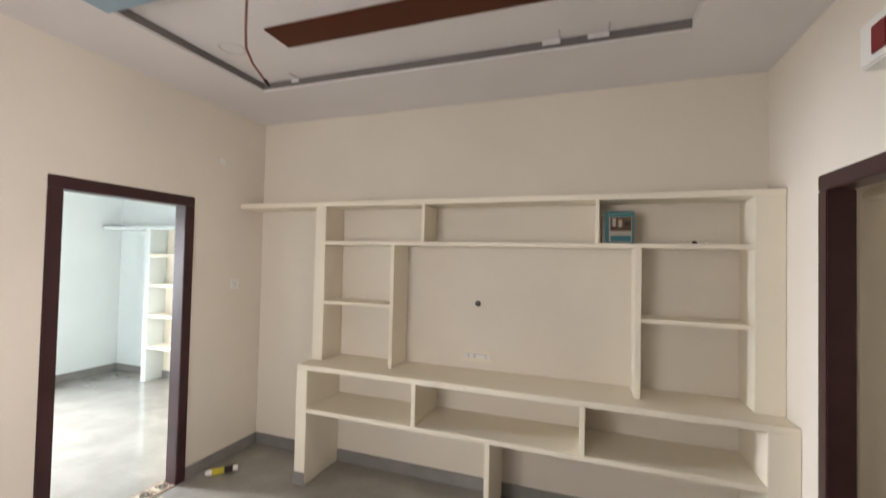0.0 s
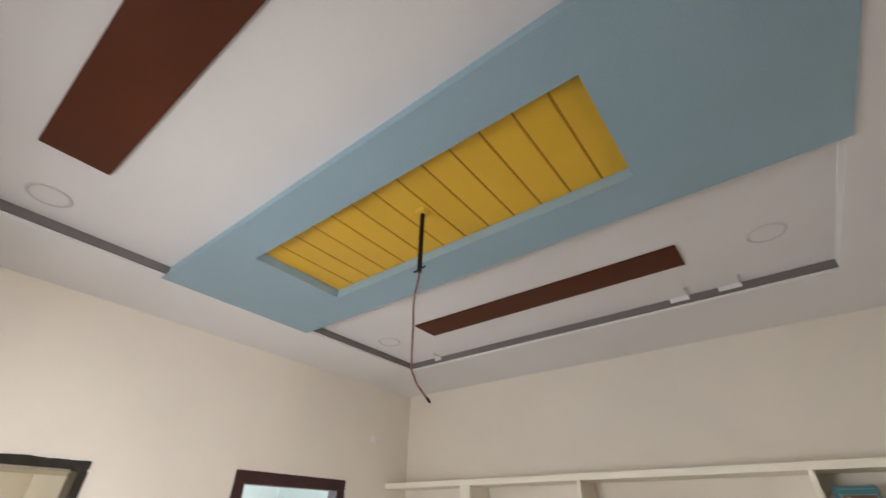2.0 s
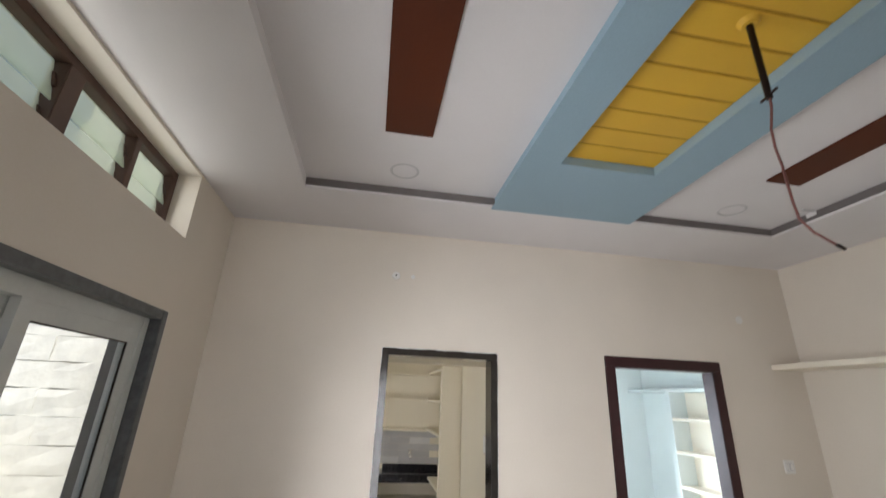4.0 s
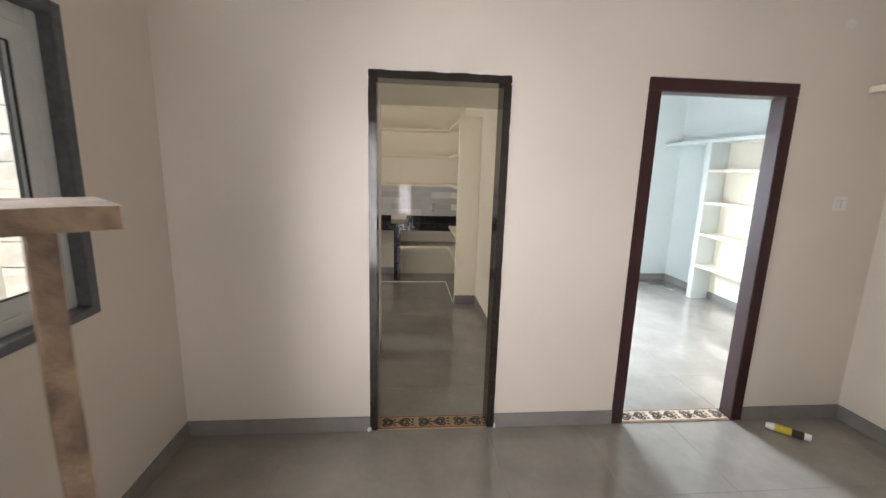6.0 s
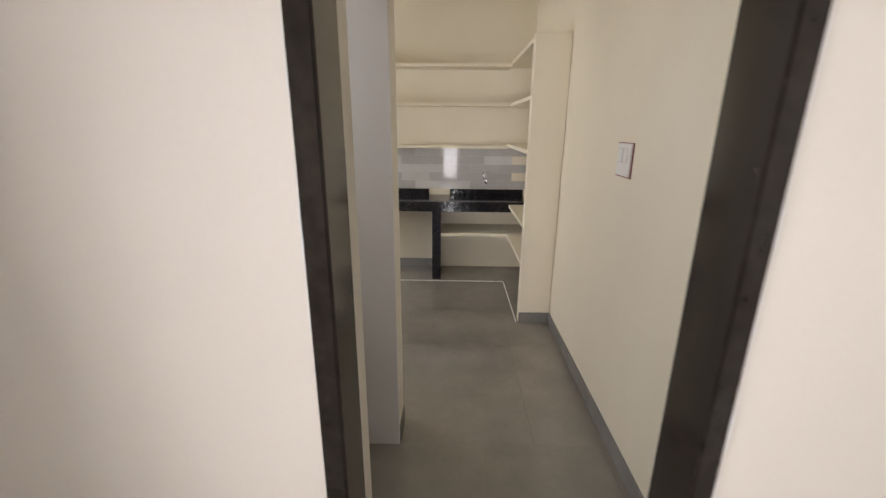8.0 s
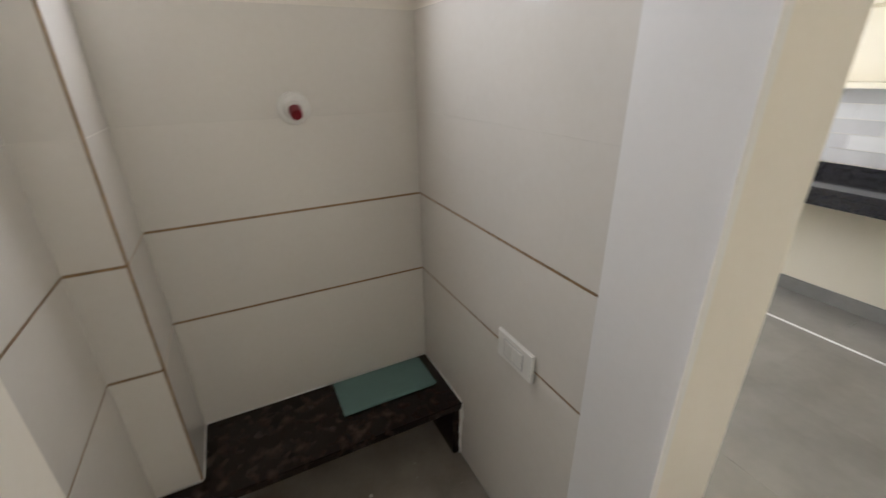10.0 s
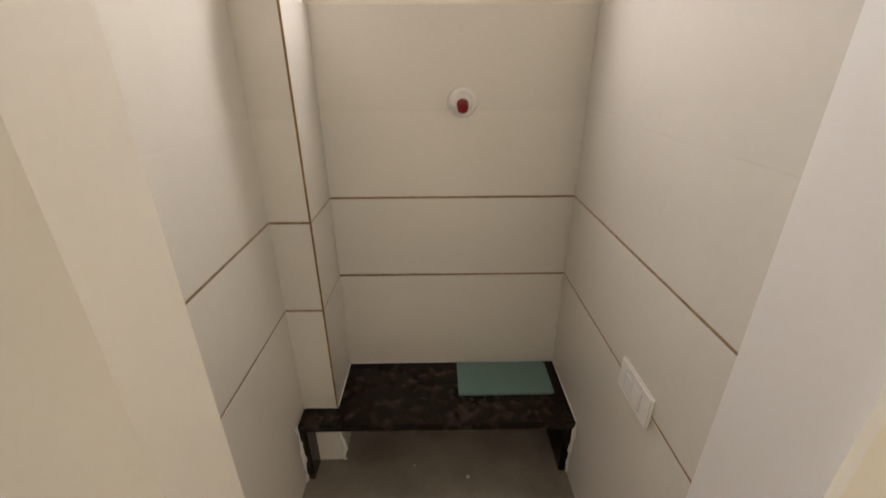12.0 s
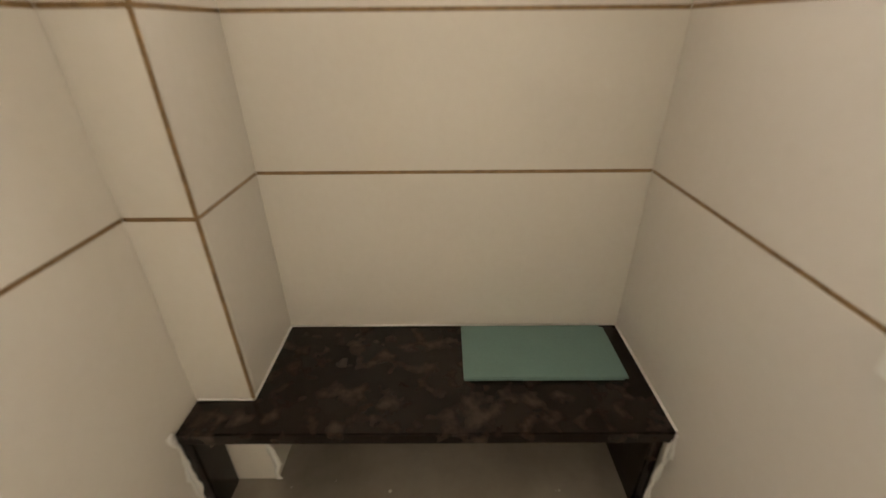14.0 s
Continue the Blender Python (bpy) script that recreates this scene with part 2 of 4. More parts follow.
wall("wall_west", -0.13, 0, -0.2, TVY + 0.15, 3.2,
     [(-1, 1, 1.07, 1.832, -1, 2.095), (-1, 1, 2.615, 3.512, -1, 2.125)], PAINT, "cream painted wall with two doorways")
wall("wall_south", -0.0, EX, -0.2, 0, 3.2,
     [(0.575, 2.05, -1, 1, 2.525, 2.885), (0.55, 2.05, -1, 1, 0.97, 2.145)], PAINT, "cream painted wall with window and high vent")
wall("wall_north", 0, EX, TVY, TVY + 0.15, 3.2, [], PAINT, "cream painted wall behind built-in shelves")
wall("wall_east", EX, EX + 0.15, -0.2, TVY + 0.15, 3.2,
     [(0, 9, 2.72, 3.61, -1, 2.13), (0, 9, 0.54, 1.50, 0.0, 2.15)], PAINT, "cream painted wall with two doorways")
# room past the far doorway
wall("wall_side_room_east", 6.0, 6.15, 1.9, 4.5, 3.2, [], PAINT, "plain cream wall of the side room")
wall("wall_side_room_north", EX + 0.15, 6.0, TVY, TVY + 0.15, 3.2, [(4.6, 5.6, 0, 9, 0.9, 2.0)], PAINT, "plain cream wall of the side room")
wall("wall_side_room_south", EX + 0.15, 6.0, 1.9, 2.05, 3.2, [], PAINT, "plain cream wall of the side room")
# kitchen, passage and shrine
wall("wall_kitchen_west", -4.05, -3.9, -1.4, 2.24, 3.2, [], KITCHEN_PAINT, "pale yellow kitchen wall behind the counter")
wall("wall_kitchen_north", -3.9, -0.13, 2.12, 2.24, 3.2, [], KITCHEN_PAINT, "pale cream wall between kitchen and bedroom")
wall("wall_kitchen_south", -3.9, -1.08, -1.4, -1.25, 3.2, [(-3.2, -2.0, -9, 9, 0.95, 2.1)], KITCHEN_PAINT, "pale kitchen wall with a window")
wall("wall_partition", -1.26, -1.090, -1.25, 1.06, 3.2, [], PASSAGE_PAINT, "pale cream partition beside the shrine room")
wall("wall_partition_jamb", -1.090, -1.070, 0.886, 1.06, 3.2, [], JAMB_DAYLIT, "pale cream jamb of the shrine opening")
wall("wall_shrine_south", -1.09, -0.13, -0.13, 0.071, 3.2, [(-0.788, -0.402, -9, 9, 1.648, 2.2)], PASSAGE_PAINT, "tiled shrine wall with a small high window")
wall("wall_shrine_jamb", -0.346, -0.13, 0.96, 1.076, 3.2, [], PASSAGE_PAINT, "cream jamb beside the shrine opening")
wall("wall_shrine_column", -0.275, -0.13, 0.071, 0.296, 3.2, [], PASSAGE_PAINT, "boxed column in the shrine corner")
# bedroom
wall("wall_bedroom_west", -3.75, -3.6, 2.24, 5.45, 3.2, [(-9, 9, 2.35, 3.35, 0.9, 2.1)], BEDROOM_PAINT, "pale bedroom wall with a window")
wall("wall_bedroom_north", -3.6, -0.13, 5.3, 5.45, 3.2, [], BEDROOM_PAINT, "pale bedroom wall behind open shelves")
wall("wall_bedroom_east", -0.13, 0.0, TVY + 0.15, 5.45, 3.2, [], BEDROOM_PAINT, "plain pale bedroom wall")
wall("wall_bedroom_south", -3.6, -0.13, 2.24, 2.25, 3.2, [], BEDROOM_PAINT, "plain pale bedroom wall")


def slab(name, x0, x1, y0, y1, z0, z1, mat, label, category):
    bm = bmesh.new()
    box(bm, x0, x1, y0, y1, z0, z1)
    return tagged(part(name, bm, mat, None), label, category, kind="structure")


floor = slab("floor", -4.05, 6.15, -1.4, 5.45, -0.12, -0.008, GROUT, "glossy grey vitrified tile floor", "floor")
slab("roof_slab", -4.05, 6.15, -0.2, 5.45, 3.2, 3.35, CEILING, "flat concrete roof slab", "roof")
slab("roof_slab_kitchen", -4.05, -1.09, -1.4, -0.2, 3.2, 3.35, CEILING, "flat concrete roof slab over the kitchen", "roof")
slab("ceiling_kitchen", -3.9, -1.26, -1.25, 2.12, 2.95, 3.0, KITCHEN_PAINT, "plain pale kitchen ceiling", "ceiling")
slab("ceiling_shrine", -1.09, -0.13, 0.071, 1.06, 2.95, 3.0, PASSAGE_PAINT, "plain pale shrine ceiling", "ceiling")
slab("ceiling_loft", -1.26, -0.13, 1.06, 2.12, 2.10, 2.20, KITCHEN_PAINT, "low pale loft slab over the passage", "ceiling")
slab("ceiling_bedroom", -3.6, -0.13, 2.25, 5.3, 2.95, 3.0, CEILING, "plain white bedroom ceiling", "ceiling")
slab("ceiling_side_room", EX + 0.15, 6.0, 2.05, TVY, 2.9, 3.0, CEILING, "plain white ceiling", "ceiling")

# hall ceiling: border with a tray
TX0, TX1, TY0, TY1, TRAY = 0.572, 3.318, 0.545, 3.58, 2.955
bm = bmesh.new()
cells(bm, [0, TX0, TX1, EX], [0, TY0, TY1, TVY], [LOW, TRAY, 3.06],
      lambda x, y, z: z > TRAY or not (TX0 < x < TX1 and TY0 < y < TY1))
ceiling = tagged(part("ceiling", bm, CEILING, None), "white false ceiling with a recessed tray", "ceiling", kind="structure")
# thin strips that paint the shadow gap on the tray's west and north sides
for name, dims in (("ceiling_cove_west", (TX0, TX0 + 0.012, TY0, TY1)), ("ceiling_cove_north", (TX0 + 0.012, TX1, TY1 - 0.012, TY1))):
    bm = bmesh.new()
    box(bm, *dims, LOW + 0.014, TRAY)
    tagged(part(name, bm, COVE_SHADE, None), "dark grey strip painting the shadow gap along the ceiling tray", "trim", kind="structure")

# blue band with the yellow inset
YX0, YX1, YY0, YY1 = 1.127, 2.726, 1.822, 2.327
bm = bmesh.new()
cells(bm, [TX0 - 0.012, YX0, YX1, TX1 + 0.012], [1.637, YY0, YY1, 2.546], [LOW - 0.010, LOW - 0.004],
      lambda x, y, z: not (YX0 < x < YX1 and YY0 < y < YY1))
tagged(part("ceiling_panel_blue", bm, BLUE, None), "powder blue raised ceiling band with inset", "ceiling panel", kind="structure")
bm = bmesh.new()
cells(bm, [TX0 + 0.013, YX0, YX1, TX1 - 0.001], [1.652, YY0, YY1, 2.540], [LOW - 0.004, TRAY - 0.006, TRAY],
      lambda x, y, z: z > TRAY - 0.006 or not (YX0 < x < YX1 and YY0 < y < YY1))
tagged(part("ceiling_band_core", bm, BLUE, None), "powder blue plaster core of the ceiling band", "ceiling panel", kind="structure")
bm = bmesh.new()
cells(bm, [YX0, YX0 + 0.003, YX1 - 0.003, YX1], [YY0, YY0 + 0.003, YY1 - 0.003, YY1], [LOW - 0.009, TRAY - 0.0125],
      lambda x, y, z: x < YX0 + 0.003 or x > YX1 - 0.003 or y < YY0 + 0.003 or y > YY1 - 0.003)
tagged(part("ceiling_inset_rim", bm, BLUE, None), "powder blue rim round the yellow inset", "ceiling panel", kind="structure")
cuts = [YX0] + [1.252 + 0.1245 * i for i in range(12)] + [YX1]
yellow = thing("ceiling_panel_yellow", ((YX0 + YX1) / 2, (YY0 + YY1) / 2, TRAY), "mustard yellow grooved ceiling panel", "ceiling panel", kind="structure")
for a, b in zip(cuts, cuts[1:]):
    part_box("board", (a + 0.004, b - 0.004, YY0 + 0.004, YY1 - 0.004, TRAY - 0.020, TRAY - 0.012), YELLOW, yellow, bevel=0.002)
bm = bmesh.new()
box(bm, YX0 + 0.004, YX1 - 0.004, YY0 + 0.005, YY1 - 0.005, TRAY - 0.0170, TRAY - 0.008)
tagged(part("ceiling_panel_groove", bm, GROOVE, None), "dark yellow groove backing", "ceiling panel", kind="structure")
for y0, y1 in ((0.974, 1.195), (2.978, 3.180)):
    bm = bmesh.new()
    box(bm, 1.128, 2.729, y0, y1, TRAY - 0.012, TRAY, 0.002)
    tagged(part("ceiling_panel_brown", bm, BROWN, None), "long red-brown painted ceiling panel", "ceiling panel", kind="structure")

# ---- door frames ----
def door_frame(name, x0, x1, y0, y1, z1, w, mat, label):
    f = thing(name, ((x0 + x1) / 2, (y0 + y1) / 2, 0), label, "door frame", kind="structure")
    part_box("jamb", (x0, x1, y0, y0 + w, 0, z1 - w), mat, f, bevel=0.005)
    part_box("jamb", (x0, x1, y1 - w, y1, 0, z1 - w), mat, f, bevel=0.005)
    part_box("head", (x0, x1, y0, y1, z1 - w, z1), mat, f, bevel=0.005)
    return f


door_frame("door_frame_kitchen", -0.135, 0.008, 1.066, 1.836, 2.099, 0.045, GRANITE_FRAME, "polished black granite door frame without a door")
door_frame("door_frame_bedroom", -0.10, 0.010, 2.611, 3.516, 2.129, 0.075, FRAME_WOOD, "dark maroon wooden door frame standing open")
door_frame("door_frame_side", EX - 0.01, EX + 0.10, 2.716, 3.614, 2.134, 0.075, FRAME_WOOD, "dark maroon wooden door frame")

# ---- shelves on the north wall ----
def shelf_wall():
    u = thing("shelf_unit", (2.3, TVY, 0), "built-in ivory masonry media wall with open compartments", "shelf unit")
    b, f, g = TVY - 0.002, 3.96, 3.785
    P = SHELF_PAINT
    part_box("top_ledge", (0.002, EX - 0.002, f - 0.008, b, 2.097, 2.135), P, u)
    part_box("upright", (0.775, 0.87, f, b, 0.887, 2.097), P, u)
    part_box("upright", (3.715, EX - 0.002, f, b, 0.887, 2.097), P, u)
    part_box("shelf", (0.87, 3.715, f, b, 1.797, 1.825), P, u)
    part_box("divider", (1.688, 1.712, f, b, 1.825, 2.097), P, u)
    part_box("divider", (2.872, 2.896, f, b, 1.825, 2.097), P, u)
    part_box("divider", (1.447, 1.476, f, b, 0.887, 1.797), P, u)
    part_box("divider", (3.104, 3.140, f, b, 0.887, 1.797), P, u)
    part_box("shelf", (0.87, 1.447, f + 0.005, b, 1.328, 1.354), P, u)
    part_box("shelf", (3.140, 3.715, f + 0.005, b, 1.343, 1.369), P, u)
    part_box("counter_slab", (0.775, EX - 0.002, g, b, 0.850, 0.887), P, u)
    part_box("base_upright", (0.775, 0.868, g, b, 0.0, 0.850), P, u)
    part_box("base_upright", (3.716, EX - 0.002, g, b, 0.0, 0.850), P, u)
    part_box("shelf", (0.868, 3.716, g, b, 0.536, 0.568), P, u)
    part_box("divider", (1.716, 1.746, g, b, 0.568, 0.850), P, u)
    part_box("divider", (2.796, 2.828, g, b, 0.568, 0.850), P, u)
    part_box("divider", (2.228, 2.262, g, b, 0.0, 0.536), P, u)


shelf_wall()

# ---- kitchen ----
def kitchen():
    c = thing("kitchen_counter", (-3.65, 1.0, 0), "polished black granite kitchen counter on a granite leg", "counter")
    part_box("countertop", (-3.9, -3.43, -1.25, 2.08, 0.80, 0.835), GRANITE, c)
    part_box("front_edge", (-3.45, -3.425, -1.25, 2.08, 0.735, 0.80), GRANITE, c)
    part_box("upstand", (-3.9, -3.88, -1.25, 1.05, 0.835, 0.90), GRANITE, c)
    part_box("upstand", (-3.9, -3.88, 1.28, 2.08, 0.835, 0.90), GRANITE, c)
    part_box("leg", (-3.515, -3.451, 1.105, 1.195, 0, 0.80), GRANITE, c)
    part_box("leg", (-3.88, -3.515, 1.13, 1.165, 0, 0.80), GRANITE, c)
    s = thing("kitchen_shelf", (-3.1, 2.0, 0), "pale yellow built-in corner shelves beside the counter", "shelf unit")
    K = KITCHEN_PAINT
    part_box("end_panel", (-2.56, -2.465, 1.87, 2.118, 0, 2.18), K, s)
    for z in (0.49, 1.375, 1.765, 2.15):
        part_box("shelf", (-3.9, -2.56, 1.87, 2.118, z - 0.015, z + 0.015), K, s)
    part_box("shelf", (-3.42, -2.56, 1.87, 2.118, 0.785, 0.815), K, s)
    part_box("shelf", (-3.9, -3.45, 1.2, 1.87, 0.475, 0.505), K, s)
    w = thing("wall_shelf", (-3.8, 0.5, 1.35), "pale yellow masonry wall shelves above the counter", "shelf")
    for z in (1.36, 1.77, 2.13):
        part_box("shelf", (-3.9, -3.66, -1.25, 1.868, z - 0.015, z + 0.015), K, w)
    part_box("kerb_line", (-3.415, -3.40, -1.25, 1.85, 0, 0.005), WHITE, c, bevel=0.001)
    part_box("kerb_line", (-3.40, -2.47, 1.848, 1.856, 0, 0.005), WHITE, s, bevel=0.001)


kitchen()

RING = material("grey_putty", (0.60, 0.58, 0.58), 0.8)
# ---- shrine room ----
PR, PQ, PL, PB, PF = -1.076, -0.288, -0.174, 0.085, 0.309
TOP = 1.627
shrine_floor = slab("floor_shrine", -1.09, -0.13, 0.071, 0.885, -0.007, 0.17, SHRINE_FLOOR, "dusty grey raised shrine floor", "floor")


def shrine_tiles():
    """Glazed wall tiles in bands, with bronze strips between, on the walls of the shrine."""
    bands = ((0.17, 0.803), (0.810, 1.084), (1.091, 1.3545), (1.356, TOP))
    g = 0.0001
    south, west = bpy.data.objects["wall_shrine_south"], bpy.data.objects["wall_partition"]
    east, column = bpy.data.objects["wall_west"], bpy.data.objects["wall_shrine_column"]
    for z0, z1 in bands:
        for a, b in ((PR, PQ),):
            part_box("tile", (a + g, b - g, 0.0725, PB, z0 + g, z1 - g), SHRINE_TILE, south, bevel=0.0003)
        for a, b in ((PB, 0.885),):
            part_box("tile", (-1.0885, PR, a + g, b - g, z0 + g, z1 - g), SHRINE_TILE, west, bevel=0.0003)
        for a, b in ((PF, 0.953),):
            part_box("tile", (PL, -0.1315, a + g, b - g, z0 + g, z1 - g), SHRINE_TILE, east, bevel=0.0003)
        part_box("tile", (PQ, PL - g, 0.2975, PF, z0 + g, z1 - g), SHRINE_TILE, column, bevel=0.0003)
        part_box("tile", (PQ, -0.2765, PB + g, 0.2965, z0 + g, z1 - g), SHRINE_TILE, column, bevel=0.0003)
    for z0, z1 in ((0.803, 0.810), (1.084, 1.091)):
        part_box("strip", (PR, PQ, 0.074, PB - 0.001, z0, z1), SHRINE_STRIP, south, bevel=0)
        part_box("strip", (-1.0875, PR - 0.001, PB, 0.885, z0, z1), SHRINE_STRIP, west, bevel=0)
        part_box("strip", (PL + 0.001, -0.1325, PF, 0.953, z0, z1), SHRINE_STRIP, east, bevel=0)
        part_box("strip", (PQ + 0.001, PL, 0.2985, PF - 0.001, z0, z1), SHRINE_STRIP, column, bevel=0)
        part_box("strip", (PQ + 0.001, -0.2775, PB, 0.2965, z0, z1), SHRINE_STRIP, column, bevel=0)
    for wall_, dims in ((south, (PR, PQ, 0.074, PB - 0.0004)), (west, (-1.0875, PR - 0.0004, PB, 0.885)), (east, (PL + 0.0004, -0.1325, PF, 0.953)),
                        (column, (PQ + 0.0004, PL, 0.2985, PF - 0.0004)), (column, (PQ + 0.0004, -0.2775, PB, 0.2965))):
        part_box("joint", (*dims, 1.3545, 1.356), JOINT, wall_, bevel=0)
    part_box("strip", (PQ - 0.0015, PQ + 0.004, PF - 0.004, PF + 0.0015, 0.423, TOP), SHRINE_STRIP, column, bevel=0.001)


def bench():
    b = thing("granite_bench", (-0.68, 0.25, 0.17), "low dark brown granite bench against ivory tiled wall", "bench")
    bm = bmesh.new()
    cells(bm, [PR + 0.002, PQ - 0.002, PL - 0.002], [PB + 0.001, PF + 0.002, 0.39], [0.394, 0.422],
          lambda x, y, z: x < PQ - 0.002 or y > PF + 0.002)
    bmesh.ops.bevel(bm, geom=bm.edges[:], offset=0.003, segments=2, affect="EDGES")
    part("slab", bm, BENCH, b)
    part_box("leg", (PR + 0.002, PR + 0.027, 0.10, 0.370, 0.17, 0.394), BENCH, b, "rough black granite leg")
    part_box("leg", (PL - 0.027, PL - 0.002, PF + 0.003, 0.388, 0.17, 0.394), BENCH, b, "rough black granite leg")
    part_box("grout_line", (PR + 0.004, PQ - 0.004, PB, PB + 0.005, 0.4225, 0.427), WHITE, b, "white grout bead")
    part_box("grout_line", (PR, PR + 0.005, PB + 0.005, 0.39, 0.4225, 0.427), WHITE, b, "white grout bead")
    part_box("grout_line", (PQ - 0.005, PQ, PB + 0.005, PF, 0.4225, 0.427), WHITE, b, "white grout bead")
    part_box("grout_line", (PQ, PL - 0.004, PF, PF + 0.005, 0.4225, 0.427), WHITE, b, "white grout bead")


def blob(bm, centre, size, seed):
    """An uneven dab of plaster."""
    m = Matrix.Translation(centre) @ Matrix.Diagonal((*size, 1))
    made = bmesh.ops.create_icosphere(bm, subdivisions=2, radius=1, matrix=m)["verts"]
    c = Vector(centre)
    for v in made:
        v.co = c + (v.co - c) * (0.8 + 0.5 * noise.noise(v.co * 40 + Vector((seed, 0, 0))))


def switch_plate(name, m, w, h, keys, label, mat=None, rim=None):
    """A wall plate in its own x (width) and z (height), facing its -y."""
    s = thing(name, (0, 0, 0), label, "switch")
    bm = bmesh.new()
    box(bm, -w / 2, w / 2, -0.010, 0, -h / 2, h / 2, 0.004)
    part("plate", bm, mat or PLASTIC, s)
    if rim:
        bm = bmesh.new()
        cells(bm, [-w / 2 - 0.004, -w / 2, w / 2, w / 2 + 0.004], [-0.006, 0], [-h / 2 - 0.004, -h / 2, h / 2, h / 2 + 0.004],
              lambda x, y, z: abs(x) > w / 2 or abs(z) > h / 2)
        part("rim", bm, rim, s, "thin red rim")
    kx0, kx1 = min(k[0] - k[2] / 2 for k in keys) - 0.003, max(k[0] + k[2] / 2 for k in keys) + 0.003
    kz = max(k[3] for k in keys) / 2 + 0.003
    bm = bmesh.new()
    box(bm, kx0, kx1, -0.0108, -0.0095, keys[0][1] - kz, keys[0][1] + kz)
    part("module_gap", bm, RING, s, "thin grey gap round the switches")
    for x, z, kw, kh in keys:
        bm = bmesh.new()
        box(bm, x - kw / 2, x + kw / 2, -0.0128, -0.0095, z - kh / 2, z + kh / 2, 0.002)
        part("switch_key", bm, PLASTIC, s)
    s.matrix_world = m
    return s


shrine_tiles()
bench()


def ragged(bm, a, b, side, out, width, seed, steps=26, depth=0.004):
    """An uneven smear of plaster from a to b, spreading to one side, standing proud of its surface."""
    a, b, side, out = Vector(a), Vector(b), Vector(side), Vector(out)
    rows = []
    for i in range(steps + 1):
        p = a.lerp(b, i / steps)
        near = 0.2 * width * noise.noise(Vector((seed, i * 0.31, 0)))
        far = width * max(0.06, 0.45 + 0.8 * noise.noise(Vector((seed + 9, i * 0.17, 0))) + 0.35 * noise.noise(Vector((seed, i * 0.61, 5))))
        lift = out * depth * (0.7 + 0.6 * noise.noise(Vector((seed, 3, i * 0.9))))
        rows.append([bm.verts.new(p + side * near), bm.verts.new(p + side * near + lift), bm.verts.new(p + side * far + lift * 0.7), bm.verts.new(p + side * far)])
    for u, v in zip(rows, rows[1:]):
        for k in range(3):
            bm.faces.new((u[k], u[k + 1], v[k + 1], v[k]))
    bm.faces.new(rows[0])
    bm.faces.new(rows[-1][::-1])


bm = bmesh.new()
ragged(bm, (PR + 0.001, 0.3705, 0.172), (PR + 0.001, 0.3905, 0.42), (1, 0, 0), (0, 1, 0), 0.019, 1.3)
ragged(bm, (PR + 0.001, 0.3705, 0.172), (PR + 0.001, 0.3905, 0.42), (0, 1, 0), (1, 0, 0), 0.016, 5.1)
ragged(bm, (PL - 0.001, 0.389, 0.172), (PL - 0.001, 0.391, 0.43), (-1, 0, 0), (0, 1, 0), 0.016, 8.7)
ragged(bm, (PL - 0.001, 0.389, 0.172), (PL - 0.001, 0.391, 0.43), (0, 1, 0), (-1, 0, 0), 0.018, 12.2)
ragged(bm, (PQ + 0.004, PF + 0.0005, 0.172), (PQ + 0.004, PF + 0.0005, 0.393), (-1, 0, 0), (0, 1, 0), 0.026, 17.4)
tagged(part("plaster_patch", bm, WHITE, None, smooth=True), "rough white plaster dabs along the bench legs", "plaster", kind="stuff")

bm = bmesh.new()
rnd = random.Random(21)
for i in range(28):
    big = rnd.random() < 0.2
    q = rnd.uniform(0.004, 0.009) if big else rnd.uniform(0.0012, 0.003)
    blob(bm, (rnd.uniform(-1.05, -0.18), rnd.uniform(0.30, 0.86), 0.1705), (q, q * rnd.uniform(0.5, 1.0), 0.0012), i * 1.7)
tagged(part("plaster_fleck", bm, JOINT, None, smooth=True), "dried plaster flecks on the dusty shrine floor", "plaster", kind="stuff")

bm = bmesh.new()
box(bm, -1.028, -0.700, 0.100, 0.268, 0.4235, 0.433, 0.002)
box(bm, -1.036, -1.022, 0.105, 0.266, 0.4265, 0.4315, 0.001)
card = tagged(part("glass_sheet", bm, TEAL_CARD, None), "grey-green flat sheet lying on the granite bench", "sheet")

switch_plate("switch_plate", pose(PR, 0.662, 0.812, 0, 0, 90), 0.145, 0.084, ((-0.020, 0, 0.036, 0.046), (0.0165, 0, 0.036, 0.046)),
             "white plastic switch plate on ivory tile")


def bulb_holder():
    s = thing("bulb_holder", (-0.709, PB, 1.378), "white round lamp holder with a red tip on tile", "lamp holder")
    bm = bmesh.new()
    disc(bm, (-0.709, PB, 1.378), (0, 1, 0), 0.044, 0.010, 36, 0.040)
    disc(bm, (-0.709, PB + 0.010, 1.378), (0, 1, 0), 0.032, 0.012, 36, 0.022)
    part("base", bm, PLASTIC, s, smooth=False)
    bm = bmesh.new()
    disc(bm, (-0.709, PB + 0.018, 1.373), (0, 0.90, -0.44), 0.018, 0.024, 24, 0.015)
    part("socket", bm, RED, s, "dark red socket")


bulb_holder()
part_ = slab("floor_patch", -0.662, -0.532, 0.768, 0.884, 0.1705, 0.176, WHITE, "small white marble offcut on the shrine floor", "marble offcut")


